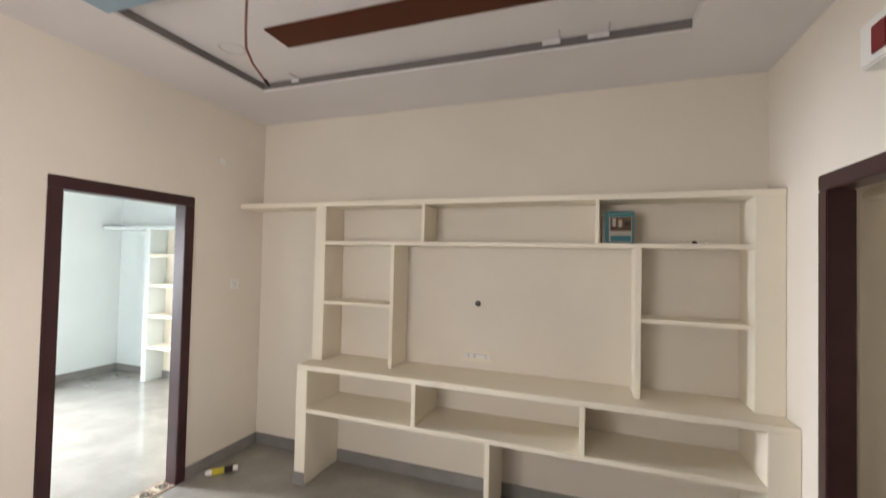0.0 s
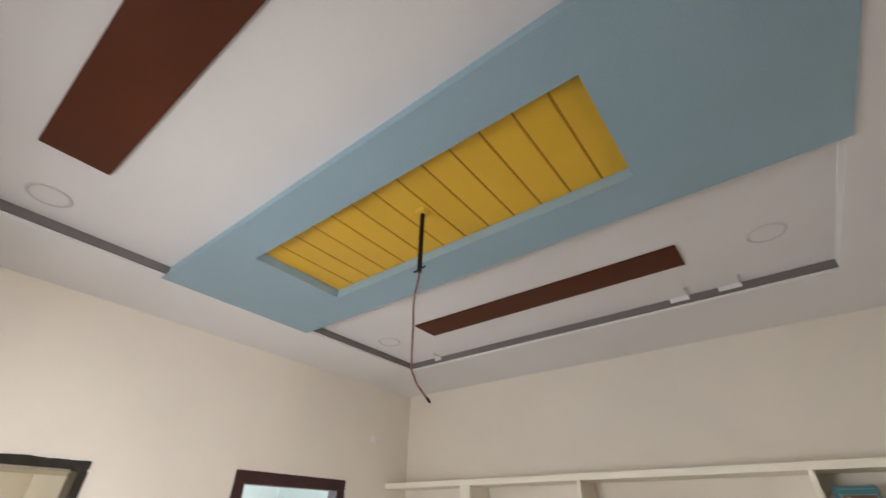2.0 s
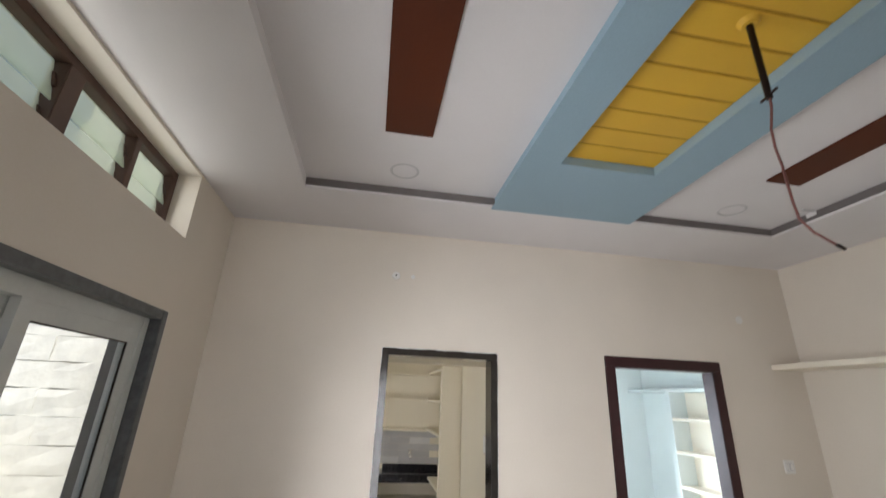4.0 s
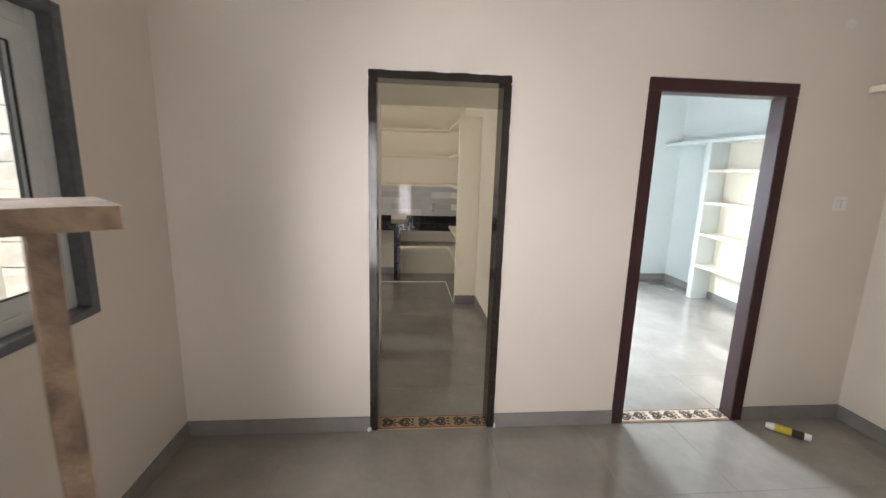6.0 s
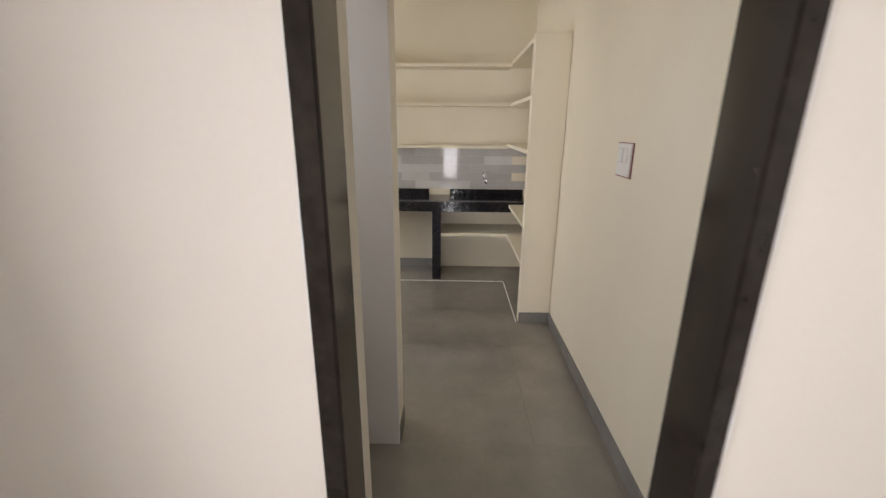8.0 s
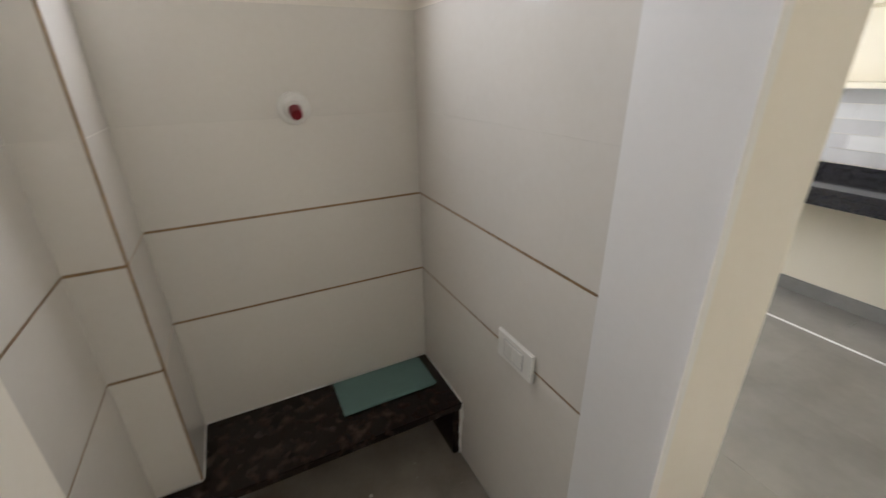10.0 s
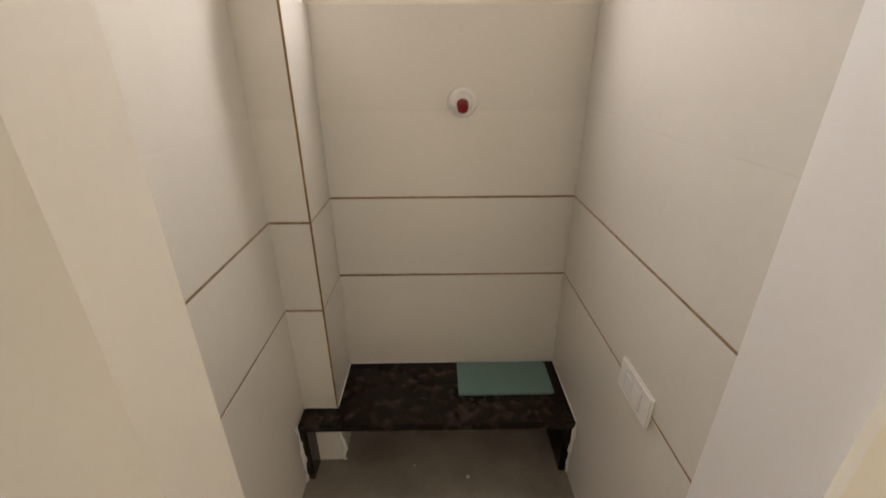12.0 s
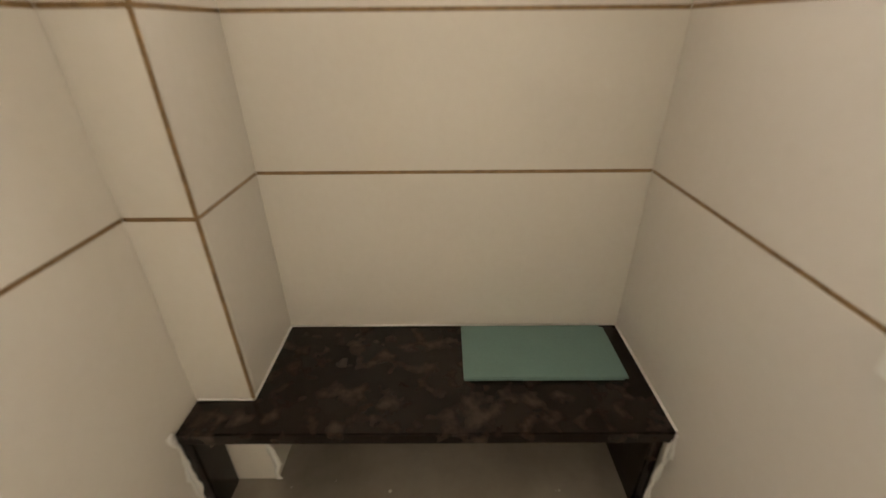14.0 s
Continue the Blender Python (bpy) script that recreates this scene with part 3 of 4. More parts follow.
def framed_window(name, x0, x1, y0, y1, z0, z1, w, mat, label, mullions=(), pane=CLEAR, axis="y"):
    """A frame with panes in an opening; axis is the way one looks through."""
    s = thing(name, ((x0 + x1) / 2, (y0 + y1) / 2, z0), label, "window", kind="structure")

    def bar(n, a0, a1, c0, c1, m, d=0.0):
        if axis == "y":
            return part_box(n, (a0, a1, y0 + d, y1 - d, c0, c1), m, s, bevel=0.002 if d == 0 else 0)
        return part_box(n, (x0 + d, x1 - d, a0, a1, c0, c1), m, s, bevel=0.002 if d == 0 else 0)
    a, b = (x0, x1) if axis == "y" else (y0, y1)
    bar("frame_side", a, a + w, z0, z1, mat)
    bar("frame_side", b - w, b, z0, z1, mat)
    bar("frame_rail", a + w, b - w, z0, z0 + w, mat)
    bar("frame_rail", a + w, b - w, z1 - w, z1, mat)
    edges = [a + w]
    for m in mullions:
        bar("mullion", m - w / 2, m + w / 2, z0 + w, z1 - w, mat)
        edges += [m - w / 2, m + w / 2]
    edges.append(b - w)
    depth = (y1 - y0 if axis == "y" else x1 - x0) / 2 - 0.003
    if pane:
        for p, q in zip(edges[::2], edges[1::2]):
            glass = bar("pane", p, q, z0 + w, z1 - w, pane, depth)
            glass.visible_shadow = False
    return s


framed_window("window_shrine", -0.788, -0.402, -0.02, 0.05, 1.648, 2.2, 0.034, VENT_WOOD, "small high dark-framed shrine window", pane=None)
framed_window("window_kitchen", -3.2, -2.0, -1.38, -1.30, 0.95, 2.1, 0.05, UPVC, "white framed kitchen window", (-2.6,))
framed_window("window_bedroom", -3.74, -3.68, 2.35, 3.35, 0.9, 2.1, 0.05, UPVC, "white framed bedroom window", (2.85,), axis="x")
framed_window("door_east", EX + 0.03, EX + 0.09, 0.54, 1.50, 0.0, 2.15, 0.07, FRAME_WOOD, "dark framed glazed entrance door", (1.0,), axis="x")
framed_window("window_side_room", 4.6, 5.6, TVY + 0.04, TVY + 0.1, 0.9, 2.0, 0.05, UPVC, "white framed side room window", (5.1,))

# ---- the hall's south window and vent ----
def south_window():
    s = thing("window_south", (1.3, -0.05, 0.97), "white sliding window in a dusty grey granite surround", "window", kind="structure")
    G = GREY_FRAME
    part_box("surround_side", (0.552, 0.600, -0.198, 0.006, 0.97, 2.145), G, s)
    part_box("surround_side", (2.000, 2.048, -0.198, 0.006, 0.97, 2.145), G, s)
    part_box("surround_head", (0.600, 2.000, -0.198, 0.006, 2.100, 2.145), G, s)
    part_box("sill", (0.600, 2.000, -0.198, 0.012, 0.972, 1.010), G, s)
    part_box("track_side", (0.600, 0.650, -0.130, -0.045, 1.010, 2.100), UPVC, s)
    part_box("track_side", (1.950, 2.000, -0.130, -0.045, 1.010, 2.100), UPVC, s)
    part_box("track_head", (0.650, 1.950, -0.130, -0.045, 2.040, 2.100), UPVC, s)
    part_box("track_sill", (0.650, 1.950, -0.130, -0.045, 1.010, 1.060), UPVC, s)
    for a, b, y in ((0.650, 1.335, -0.068), (1.265, 1.950, -0.108)):
        bm = bmesh.new()
        cells(bm, [a, a + 0.062, b - 0.062, b], [y - 0.016, y + 0.016], [1.060, 1.122, 1.978, 2.040],
              lambda x, yy, z: x < a + 0.062 or x > b - 0.062 or z < 1.122 or z > 1.978)
        sash = part("sash", bm, UPVC, s)
        bm = bmesh.new()
        cells(bm, [a + 0.062, a + 0.068, b - 0.068, b - 0.062], [y + 0.006, y + 0.012], [1.122, 1.128, 1.972, 1.978],
              lambda x, yy, z: x < a + 0.068 or x > b - 0.068 or z < 1.128 or z > 1.972)
        part("gasket", bm, STRIP_DARK, sash, "black rubber gasket")
        pane = part_box("pane", (a + 0.062, b - 0.062, y - 0.003, y + 0.003, 1.122, 1.978), CLEAR, sash, bevel=0)
        pane.visible_shadow = False


def south_vent():
    s = thing("vent_window", (1.3, -0.13, 2.525), "brown wooden vent window with frosted glass louvres", "window", kind="structure")
    W = VENT_WOOD
    y0, y1 = -0.175, -0.115
    part_box("frame_side", (0.577, 0.617, y0, y1, 2.527, 2.883), W, s)
    part_box("frame_side", (2.008, 2.048, y0, y1, 2.527, 2.883), W, s)
    part_box("frame_rail", (0.617, 2.008, y0, y1, 2.527, 2.552), W, s)
    part_box("frame_rail", (0.617, 2.008, y0, y1, 2.845, 2.883), W, s)
    bars = (0.617, 0.945, 0.985, 1.345, 1.425, 1.72, 1.76, 2.008)
    for a, b in zip(bars[1:-1:2], bars[2:-1:2]):
        part_box("mullion", (a, b, y0 - 0.004, y1 + 0.004, 2.552, 2.845), W, s)
    for a, b in zip(bars[::2], bars[1::2]):
        for z in (2.625, 2.765):
            bm = bmesh.new()
            box(bm, a + 0.004, b - 0.004, -0.086, 0.086, -0.003, 0.003, 0.001)
            bmesh.ops.transform(bm, matrix=pose(0, -0.147, z, -76, 0, 0), verts=bm.verts)
            part("louvre", bm, VENT_GLASS, s, "frosted glass louvre")
        for x in (a, b - 0.004):
            for z in (2.625, 2.765):
                bm = bmesh.new()
                box(bm, x, x + 0.012 if x == a else x + 0.004, -0.03, 0.03, -0.010, 0.010, 0.001)
                bmesh.ops.transform(bm, matrix=pose(0, -0.147, z, -70, 0, 0), verts=bm.verts)
                part("louvre_clip", bm, W, s)


south_window()
south_vent()

# outside the south window: ground and a rough block wall
slab("ground", -60, 60, -60, 60, -0.6, -0.45, EARTH, "dry bare earth around the house", "ground")
block_wall = slab("wall_outside", 0.3, 4.4, -1.95, -1.75, -0.45, 4.6, OUTSIDE, "rough cream block wall outside the window", "wall")
rnd = random.Random(4)
shapes = []
for k in range(5):
    bm = bmesh.new()
    box(bm, -0.206, 0.206, 0, 0.03, -0.096, 0.096)
    bmesh.ops.subdivide_edges(bm, edges=bm.edges[:], cuts=2, use_grid_fill=True)
    for v in bm.verts:
        v.co += Vector((0.6, 1, 0.5)) * 0.012 * noise.noise(v.co * 9 + Vector((k * 7, 0, 0)))
    shapes.append(mesh_of("block", bm, OUTSIDE))
slab("wall_outside_low", -1.0, 0.3, -1.95, -1.75, -0.45, 1.6, OUTSIDE, "low cream boundary wall outside", "wall")
side_wall = slab("wall_outside_side", -1.088, -1.0, -1.75, -0.202, -0.45, 4.75, OUTSIDE, "rough cream block wall beside the window", "wall")
for r in range(24):
    for c in range(4):
        b = new("block", shapes[rnd.randrange(5)])
        b.matrix_world = pose(-1.0, -0.42 - c * 0.41 + (r % 2) * 0.05, 0.10 + r * 0.195, 0, 0, -90)
        b.parent = side_wall
for r in range(8):
    for c in range(8):
        b = new("block", shapes[rnd.randrange(5)])
        b.matrix_world = pose(0.5 + c * 0.41 + (r % 2) * 0.1, -1.75, 0.16 + r * 0.195)
        b.parent = block_wall
slab("outside_wall_neighbour", 4.6, 4.75, -1.75, 1.88, -0.45, 5.0, OUTSIDE, "cream wall of the neighbouring house", "wall")
slab("outside_wall_east", 6.6, 6.75, -1.5, 5.5, -0.45, 1.6, OUTSIDE, "cream boundary wall beyond the house", "wall")
slab("outside_wall_west", -5.6, -5.45, -1.5, 5.5, -0.45, 1.6, OUTSIDE, "cream boundary wall beyond the house", "wall")

# ---- hall things ----


def pendant():
    s = thing("pendant_rod", (1.955, 2.07, TRAY - 0.02), "dark ceiling rod with a dangling bare cable", "ceiling fixture")
    x, y = 1.955, 2.07
    bm = bmesh.new()
    disc(bm, (x, y, TRAY - 0.035), (0, 0, 1), 0.022, 0.016, 20, 0.034)
    part("ceiling_cup", bm, YELLOW, s, "yellow painted cup")
    bm = bmesh.new()
    tube(bm, [(x, y, TRAY - 0.034), (x - 0.002, y, 2.645)], 0.0095, 14)
    part("rod", bm, METAL_DARK, s)
    bm = bmesh.new()
    tube(bm, [(x - 0.028, y, 2.652), (x + 0.026, y, 2.660)], 0.004, 8)
    part("cross_pin", bm, METAL_DARK, s)
    bm = bmesh.new()
    tube(bm, [(x, y, 2.665), (x - 0.006, y + 0.004, 2.62), (x - 0.028, y + 0.01, 2.56), (x - 0.034, y + 0.014, 2.50), (x - 0.026, y + 0.010, 2.44),
              (x - 0.024, y + 0.008, 2.38), (x - 0.016, y, 2.32), (x - 0.012, y, 2.27), (x + 0.010, y + 0.004, 2.225), (x + 0.05, y + 0.01, 2.175)], 0.0035, 8)
    part("cable", bm, WIRE, s, "red-brown bare cable", smooth=True)
    bm = bmesh.new()
    tube(bm, [(x + 0.048, y + 0.010, 2.178), (x + 0.060, y + 0.012, 2.163)], 0.005, 8, 0.004)
    part("cable_end", bm, METAL_DARK, s)


pendant()
for x, y in ((0.775, 1.09), (0.775, 3.10), (3.075, 3.12), (3.075, 1.09)):
    s = thing("downlight_ring", (x, y, TRAY), "faint white unfinished downlight ring in the ceiling", "ceiling fixture", "downlight rings in the ceiling tray")
    bm = bmesh.new()
    ring = []
    for k in range(40):
        a = k * math.tau / 40
        ring.append([bm.verts.new((x + r * math.cos(a), y + r * math.sin(a), z)) for r, z in ((0.066, TRAY - 0.001), (0.070, TRAY - 0.004), (0.076, TRAY - 0.004), (0.080, TRAY - 0.001))])
    for k in range(40):
        u, v = ring[k], ring[(k + 1) % 40]
        for i in range(3):
            bm.faces.new((u[i], u[i + 1], v[i + 1], v[i]))
    part("rim", bm, RING, s)
# plaster tabs hanging at the tray's edge
for x, w in ((2.62, 0.10), (2.87, 0.11), (0.86, 0.06)):
    s = thing("plaster_tab", (x, TY1 - 0.03, TRAY), "small white plaster tab at the ceiling tray's edge", "plaster")
    bm = bmesh.new()
    box(bm, x - w / 2, x + w / 2, TY1 - 0.020, TY1 - 0.013, LOW + 0.028, TRAY, 0.002)
    part("tab", bm, CEILING, s)
    bm = bmesh.new()
    box(bm, x + w / 2 - 0.006, x + w / 2 + 0.004, TY1 - 0.11, TY1 - 0.026, TRAY - 0.010, TRAY, 0.001)
    part("stub", bm, RING, s, "thin grey stub")

# plates and marks on the walls
switch_plate("switch_plate", pose(0.0, 3.917, 1.452, 0, 0, -90 + 180), 0.085, 0.085, ((-0.018, 0, 0.026, 0.04), (0.018, 0, 0.026, 0.04)), "cream plastic switch plate beside the doorway")
switch_plate("socket_plate", pose(2.056, TVY, 0.985, 0, 0, 0), 0.235, 0.080, ((-0.085, 0, 0.03, 0.03), (-0.04, 0, 0.03, 0.03), (0.03, -0.004, 0.07, 0.028), (0.09, 0, 0.03, 0.03)), "cream plastic socket plate in the media recess", SHELF_PAINT)
switch_plate("switch_plate", pose(-1.33, 2.12, 1.412, 0, 0, 0), 0.16, 0.15, ((-0.04, 0.02, 0.04, 0.06), (0.02, 0.02, 0.04, 0.06)), "white switch plate with a red rim on the passage wall", None, RED)
for y, z, r, t in ((1.118, 2.584, 0.028, 0.010), (1.235, 2.585, 0.014, 0.004), (3.762, 2.458, 0.03, 0.006)):
    bm = bmesh.new()
    disc(bm, (0, y, z), (1, 0, 0), r, t, 28, r * 0.85)
    s = tagged(part("wall_box_cover", bm, PLASTIC if r > 0.02 else WHITE, None), "small round white conduit cover on the wall", "conduit cover")
    if t > 0.008:
        bm = bmesh.new()
        disc(bm, (t, y, z), (1, 0, 0), 0.006, 0.003, 12)
        part("screw", bm, METAL_DARK, s)
s = thing("cable_stub", (2.056, TVY, 1.375), "black cable end poking out of the wall", "cable")
bm = bmesh.new()
disc(bm, (2.056, TVY - 0.004, 1.375), (0, 1, 0), 0.022, 0.003, 20)
part("collar", bm, STRIP_DARK, s)
bm = bmesh.new()
tube(bm, [(2.056, TVY - 0.002, 1.375), (2.060, TVY - 0.03, 1.374), (2.075, TVY - 0.045, 1.372)], 0.008, 10)
part("cable", bm, STRIP_DARK, s)

CYAN = material("cyan_print", (0.035, 0.17, 0.21), 0.5, bump=0.0)
PRINT = material("pale_print", (0.40, 0.37, 0.31), 0.5, bump=0.0)
PICTURE = material("brown_print", (0.13, 0.075, 0.04), 0.5, bump=0.0)
YELLOW_LABEL = material("yellow_label", (0.62, 0.50, 0.04), 0.4, bump=0.0)
ROUGH_WOOD = material("rough_brown_timber", (0.07, 0.045, 0.03), 0.85, scale=14, grain=60, bump=0.5, second=(0.26, 0.18, 0.11))


def calendar_box():
    s = thing("printed_box", (3.0, 4.05, 1.826), "teal and cream printed carton standing on a shelf", "carton")
    x0, x1, y0 = 2.935, 3.10, 4.02
    part_box("carton", (x0, x1, y0, y0 + 0.06, 1.826, 2.030), CYAN, s)
    part_box("label", (x0 + 0.02, x1 - 0.012, y0 - 0.002, y0 + 0.001, 1.835, 2.018), PRINT, s, "pale printed label", 0)
    part_box("label_band", (x0 + 0.030, x1 - 0.018, y0 - 0.004, y0 - 0.002, 1.840, 1.875), CYAN, s, "blue printed band", 0)
    part_box("printed_picture", (x0 + 0.026, x1 - 0.016, y0 - 0.0035, y0 - 0.002, 1.905, 1.992), PICTURE, s, "brown printed picture", 0)
    part_box("printed_top", (x0 + 0.022, x1 - 0.013, y0 - 0.0035, y0 - 0.002, 1.994, 2.016), CYAN, s, "teal printed top", 0)
    for a, b, c, d in ((0.040, 0.058, 1.935, 1.985), (0.075, 0.095, 1.930, 1.975), (0.105, 0.140, 1.935, 1.965), (0.030, 0.150, 1.918, 1.926)):
        part_box("printed_bar", (x0 + a, x0 + b, y0 - 0.005, y0 - 0.0035, c, d), PRINT if d > 1.97 else STRIP_DARK, s, "printed bar", 0)
    part_box("second_carton", (x0 - 0.022, x0 - 0.002, y0 + 0.015, y0 + 0.12, 1.826, 2.00), PRINT, s, "pale folded carton")


calendar_box()
s = thing("bottle_cap", (3.43, 4.02, 1.826), "small dark cap on the top shelf", "cap")
bm = bmesh.new()
disc(bm, (3.43, 4.02, 1.826), (0, 0, 1), 0.014, 0.018, 16, 0.012)
part("cap", bm, STRIP_DARK, s)
bm = bmesh.new()
disc(bm, (3.49, 4.03, 1.826), (0, 0, 1), 0.010, 0.010, 16, 0.009)
part("nut", bm, SHELF_PAINT, s)


def sealant_tube():
    s = thing("sealant_tube", (0.18, 3.69, 0), "used sealant cartridge with yellow label on the floor", "sealant tube")
    a, d = Vector((0.095, 3.612, 0.024)), (Vector((0.255, 3.785, 0.024)) - Vector((0.095, 3.612, 0.024))).normalized()
    for n, u, v, r, r2, mat, lab in (("nozzle_end", 0.0, 0.03, 0.016, 0.023, PLASTIC, "white end cap"), ("body", 0.03, 0.045, 0.023, None, PLASTIC, ""), ("label", 0.045, 0.13, 0.0236, None, YELLOW_LABEL, "yellow label"),
                                     ("dark_band", 0.13, 0.19, 0.0236, None, STRIP_DARK, "black printed band"), ("plunger_end", 0.19, 0.225, 0.0215, None, PLASTIC, "white plunger end")):
        bm = bmesh.new()
        disc(bm, a + d * u, d, r, v - u, 24, r2)
        part(n, bm, mat, s, lab)


sealant_tube()

s = thing("wall_box", (EX, 3.1, 2.5), "white plastic box with a red front on the wall", "alarm box")
part_box("housing", (EX - 0.085, EX, 2.97, 3.14, 2.43, 2.60), PLASTIC, s, bevel=0.008)
part_box("front", (EX - 0.092, EX - 0.084, 2.985, 3.06, 2.46, 2.56), RED, s, "dark red front", 0.002)

slab("ledge_side_room", 4.3, 6.0, TVY - 0.25, TVY, 2.10, 2.14, SHELF_PAINT, "cream masonry ledge in the side room", "ledge")


def trestle():
    s = thing("trestle", (1.72, 0.48, 0), "rough brown timber trestle with a plank top", "trestle")
    m = pose(1.70, 0.50, 0, 0, 0, -48)

    def piece(n, dims, turn=None):
        bm = bmesh.new()
        box(bm, *dims)
        bmesh.ops.subdivide_edges(bm, edges=[e for e in bm.edges if e.calc_length() > 0.3], cuts=6)
        for v in bm.verts:
            v.co += 0.006 * noise.noise_vector(v.co * 13)
        bmesh.ops.transform(bm, matrix=m @ (turn or Matrix()), verts=bm.verts)
        part(n, bm, ROUGH_WOOD, s)
    piece("plank", (-0.30, 0.42, -0.11, 0.11, 1.480, 1.520))
    for x, y, ax, ay in ((-0.2, -0.06, 0, -3), (-0.2, 0.06, 0, 3), (0.36, -0.06, 0, -3), (0.36, 0.06, 0, 3)):
        piece("leg", (-0.02, 0.02, -0.02, 0.02, 0.004, 1.478), pose(x, y * (1.9), 0, ay * 0.7, 0, 0))
    piece("stretcher", (-0.2, 0.36, -0.012, 0.012, 0.55, 0.60))


trestle()

# ---- bedroom shelves ----
def bedroom_shelf():
    s = thing("bedroom_shelf", (-1.5, 5.2, 0), "white built-in open wardrobe shelves in the bedroom", "shelf unit")
    part_box("upright", (-2.735, -2.650, 5.05, 5.298, 0, 2.01), BEDROOM_PAINT, s, "white painted upright")
    part_box("top_ledge", (-3.598, -0.132, 5.045, 5.298, 2.01, 2.05), BEDROOM_PAINT, s)
    for z in (0.45, 0.86, 1.265, 1.665):
        part_box("shelf", (-2.650, -0.132, 5.055, 5.298, z - 0.018, z + 0.018), SHELF_PAINT, s)
    part_box("upright", (-1.30, -1.24, 5.05, 5.298, 0, 2.01), BEDROOM_PAINT, s)
    part_box("back_panel", (-2.650, -1.30, 5.290, 5.298, 0, 2.01), SHELF_PAINT, s, "cream painted back")


bedroom_shelf()

# ---- kitchen details ----
def tap():
    s = thing("tap", (-3.87, 1.66, 0.98), "chrome wall tap above the black counter", "tap")
    bm = bmesh.new()
    disc(bm, (-3.888, 1.66, 1.03), (1, 0, 0), 0.026, 0.01, 20)
    part("flange", bm, CHROME, s)
    bm = bmesh.new()
    tube(bm, [(-3.885, 1.66, 1.03), (-3.82, 1.66, 1.03), (-3.76, 1.66, 1.035), (-3.72, 1.66, 1.02), (-3.71, 1.66, 0.985)], 0.013, 12)
    part("spout", bm, CHROME, s, smooth=True)
    bm = bmesh.new()
    tube(bm, [(-3.83, 1.66, 1.03), (-3.83, 1.66, 1.085)], 0.012, 12)
    tube(bm, [(-3.83, 1.62, 1.088), (-3.83, 1.70, 1.088)], 0.007, 10)
    part("handle", bm, CHROME, s)


tap()

# ---- thresholds with a scroll border ----
def threshold(y0, y1, n, base, label):
    s = thing("threshold", (-0.07, (y0 + y1) / 2, 0), label, "threshold tile", "thresholds of the doorways")
    x0, x1 = -0.128, 0.004
    w = (y1 - y0) / n
    for i in range(n):
        a = y0 + i * w
        t = part_box("tile", (x0, x1, a + 0.001, a + w - 0.001, -0.004, 0.006), base, s, bevel=0.001)
        for xx in (x0 + 0.004, x1 - 0.012):
            part_box("border_line", (xx, xx + 0.008, a + 0.001, a + w - 0.001, 0.005, 0.0072), STRIP_RED, t, "rust border line", 0)
        c = a + w / 2
        xm = (x0 + x1) / 2
        sgn = 1 if i % 2 else -1
        for size in (1.0, 0.52):
            bm = bmesh.new()
            ring = []
            for k in range(28):
                u = k * math.tau / 28
                hx, hy = 16 * math.sin(u) ** 3, 13 * math.cos(u) - 5 * math.cos(2 * u) - 2 * math.cos(3 * u) - math.cos(4 * u)
                d = Vector((hx / 17 * 0.043, sgn * hy / 17 * min(0.052, w * 0.40), 0)) * size
                n_ = d.normalized() * (0.0065 if size > 0.9 else 0.009)
                p = Vector((xm, c - sgn * 0.006, 0.0066)) + d
                ring.append((bm.verts.new(p + n_), bm.verts.new(p - n_)))
            for p, q in zip(ring, ring[1:] + ring[:1]):
                bm.faces.new((p[0], q[0], q[1], p[1]))
            part("motif", bm, STRIP_DARK, t, "dark heart scroll motif")
        part_box("motif_dot", (xm - 0.008, xm + 0.008, a + w - 0.022, a + w - 0.002, 0.005, 0.0070), STRIP_RED, t, "rust bud", 0)
        part_box("motif_dot", (xm - 0.035, xm - 0.022, a + w - 0.018, a + w - 0.002, 0.005, 0.0070), STRIP_DARK, t, "dark bud", 0)
        part_box("motif_dot", (xm + 0.022, xm + 0.035, a + w - 0.018, a + w - 0.002, 0.005, 0.0070), STRIP_DARK, t, "dark bud", 0)


bm = bmesh.new()
ragged(bm, (0.0085, 1.837, 0.1), (0.0085, 1.837, 2.095), (0, -1, 0), (1, 0, 0), 0.005, 21.0, 120, 0.001)
ragged(bm, (0.0085, 1.065, 2.100), (0.0085, 1.837, 2.100), (0, 0, -1), (1, 0, 0), 0.008, 33.0, 50, 0.001)
ragged(bm, (0.0085, 1.065, 1.2), (0.0085, 1.065, 2.095), (0, 1, 0), (1, 0, 0), 0.004, 44.0, 40, 0.001)
blob(bm, (0.012, 1.062, 0.012), (0.016, 0.016, 0.014), 3.0)
blob(bm, (0.012, 1.840, 0.02), (0.010, 0.008, 0.03), 9.0)
tagged(part("plaster_smear", bm, WHITE, None, smooth=True), "white plaster smears along the granite door frame", "plaster", kind="stuff")

threshold(1.111, 1.791, 6, STRIP_TAN, "tan border tiles with black heart motifs at the kitchen doorway")
threshold(2.686, 3.441, 7, STRIP_BASE, "cream border tiles with dark scroll motifs at the bedroom doorway")

# ---- skirting ----
def skirting(x0, x1, y0, y1, h=0.095):
    tagged(part_box("baseboard", (x0, x1, y0, y1, 0.0, h), SKIRT, None, bevel=0.002), "grey tile skirting", "skirting", kind="structure")


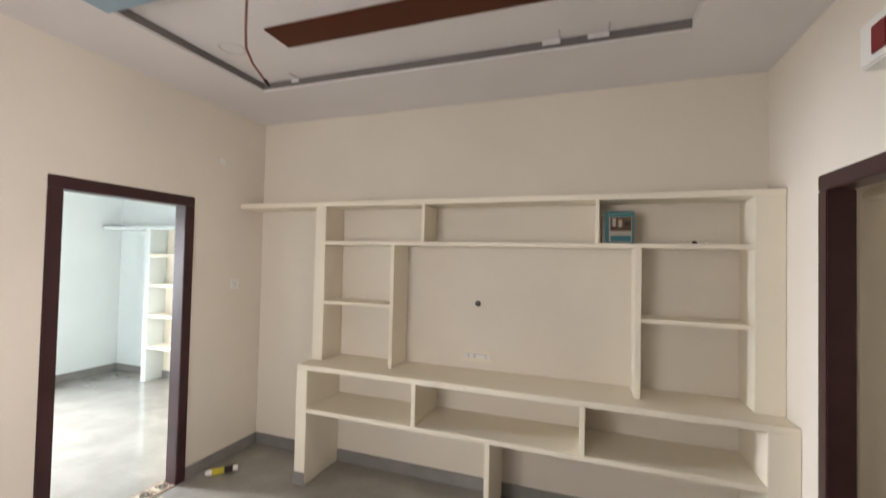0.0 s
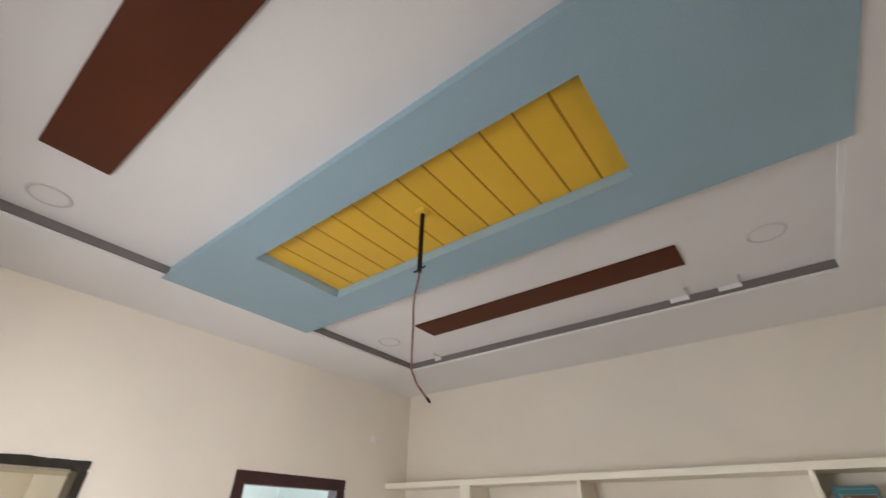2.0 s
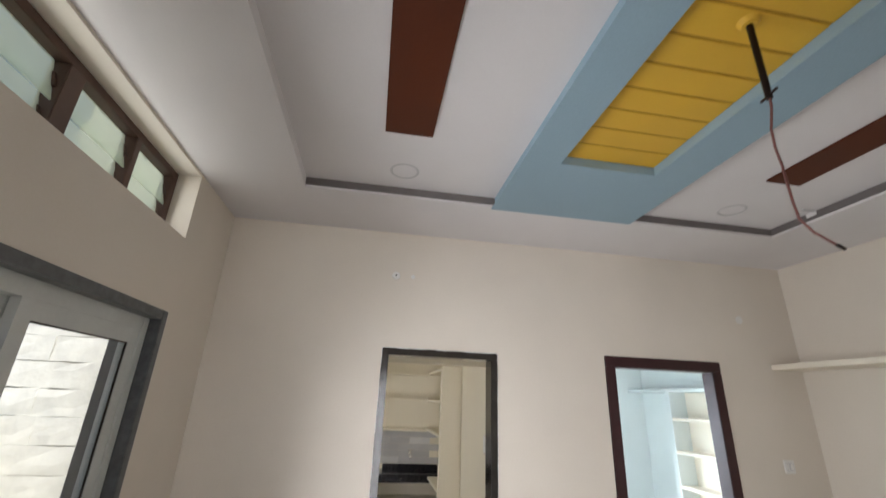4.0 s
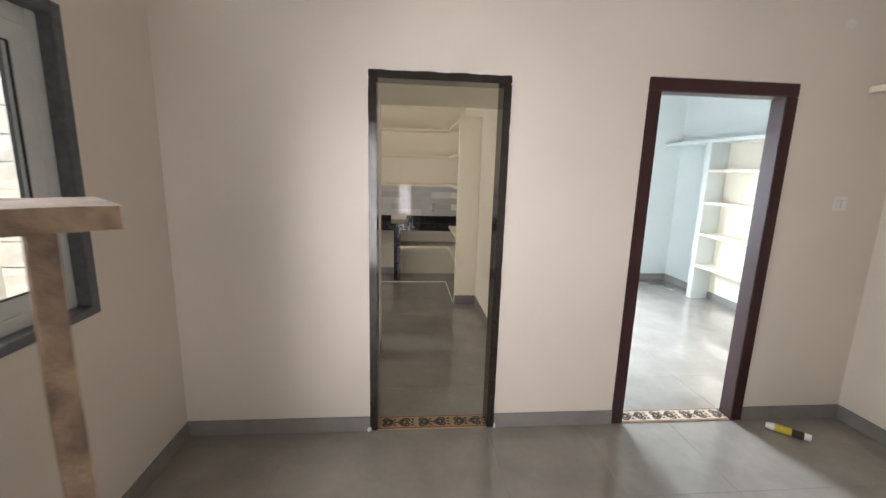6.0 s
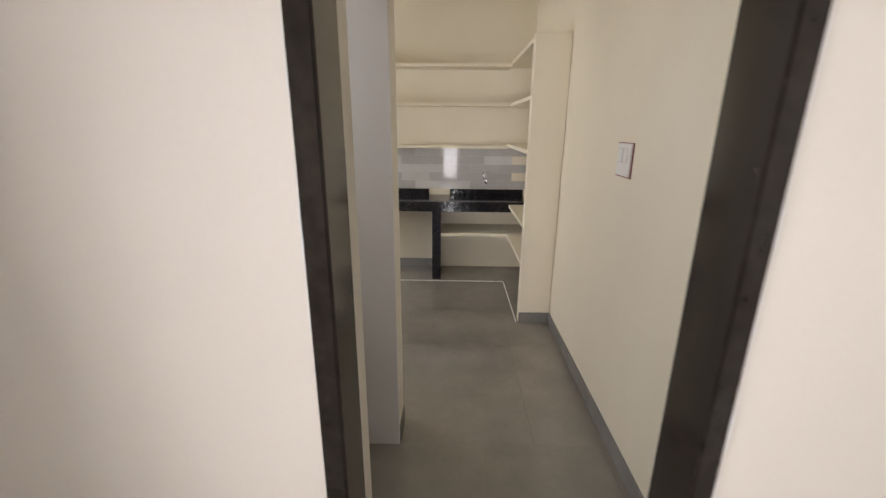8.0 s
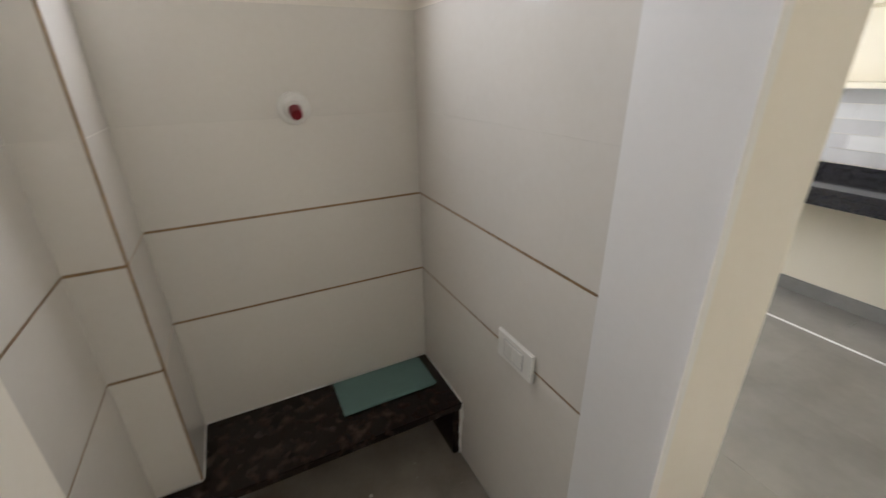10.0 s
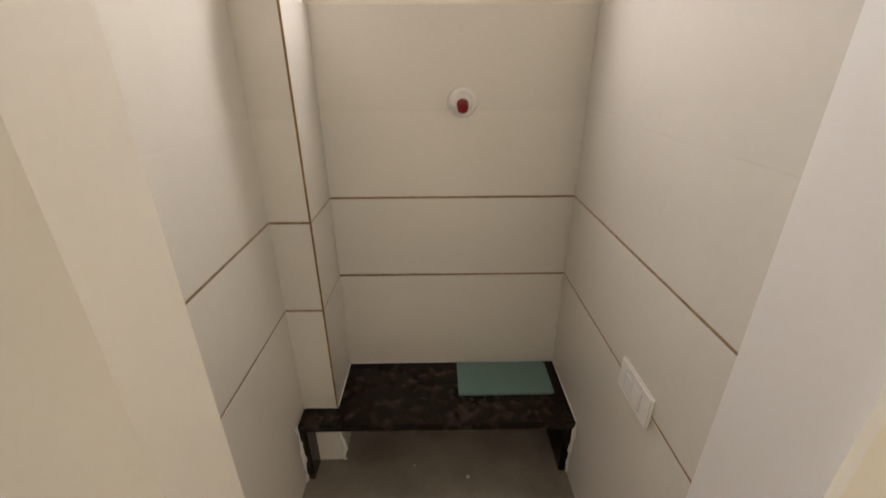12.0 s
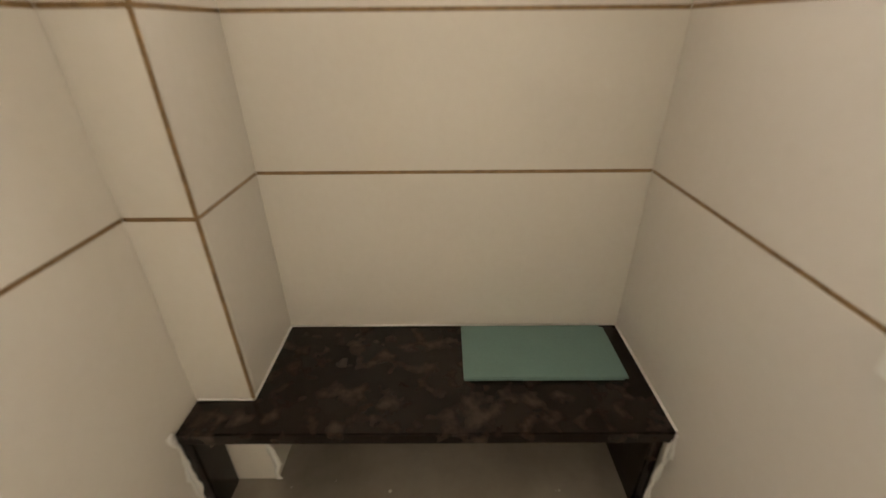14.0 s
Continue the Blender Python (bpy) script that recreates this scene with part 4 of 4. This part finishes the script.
T = 0.011
for y0, y1 in ((0, 1.066), (1.836, 2.611), (3.516, TVY)):
    skirting(0, T, y0, y1)
skirting(T, EX, 0, T)
skirting(T, 0.775, TVY - T, TVY)
skirting(0.868, 2.228, TVY - T - 0.003, TVY - 0.003)
skirting(2.262, 3.716, TVY - T - 0.003, TVY - 0.003)
skirting(0.770, 0.8685, 3.778, 3.785)
skirting(EX - T, EX, T, 0.54)
skirting(EX - T, EX, 1.50, 2.716)
skirting(-2.465, -0.135, 2.12 - T, 2.12)
skirting(-2.465, -2.457, 1.868, 2.109)
skirting(-3.89, -3.89 + T, -1.25, 1.13)
skirting(-1.27, -1.26, -1.25, 1.06)
skirting(-1.26, -1.09, 1.06, 1.067)
skirting(-3.6, -3.6 + T, 2.25, 5.3)
skirting(-3.6 + T, -2.735, 5.3 - T, 5.3)
skirting(-2.65, -1.30, 5.28, 5.29)

# ---- backsplash tiles ----
splash = bpy.data.objects["wall_kitchen_west"]
rnd = random.Random(2)
w, h = 0.30, 0.0875
bm = bmesh.new()
box(bm, -3.8985, -3.892, -w / 2 + 0.001, w / 2 - 0.001, -h / 2 + 0.001, h / 2 - 0.001, 0.0015)
light = mesh_of("tile", bm, SPLASH_LIGHT)
grey = light.copy()
grey.materials[0] = SPLASH
for r in range(5):
    for c in range(8):
        t = new("tile", light if rnd.random() < 0.4 else grey)
        t.matrix_world = Matrix.Translation((0, 1.95 - c * w - (r % 2) * 0.15 + 0.0, 0.903 + h / 2 + r * h))
        t.parent = splash

# ---- floor tiles ----
def tile_floor(x0, x1, y0, y1, size=0.6):
    bm = bmesh.new()
    box(bm, -size / 2 + 0.0004, size / 2 - 0.0004, -size / 2 + 0.0004, size / 2 - 0.0004, -0.0079, 0.0, 0.0003)
    full = mesh_of("tile", bm, FLOOR)
    nx, ny = math.ceil((x1 - x0) / size), math.ceil((y1 - y0) / size)
    for i in range(nx):
        for j in range(ny):
            a, b = x0 + i * size, y0 + j * size
            c, d = min(a + size, x1), min(b + size, y1)
            if c - a > size - 1e-6 and d - b > size - 1e-6:
                t = new("tile", full)
                t.matrix_world = Matrix.Translation((a + size / 2, b + size / 2, 0))
                t.parent = floor
            elif c - a > 0.01 and d - b > 0.01:
                part_box("tile", (a + 0.0004, c - 0.0004, b + 0.0004, d - 0.0004, -0.0079, 0.0), FLOOR, floor, bevel=0.0003)


tile_floor(0.004, EX, 0, TVY)
tile_floor(EX, 6.0, 2.05, TVY, 0.6)
tile_floor(-3.9, -1.09, -1.25, 2.12)
tile_floor(-1.09, -0.129, 0.885, 2.12)
tile_floor(-3.6, -0.129, 2.25, 5.3)
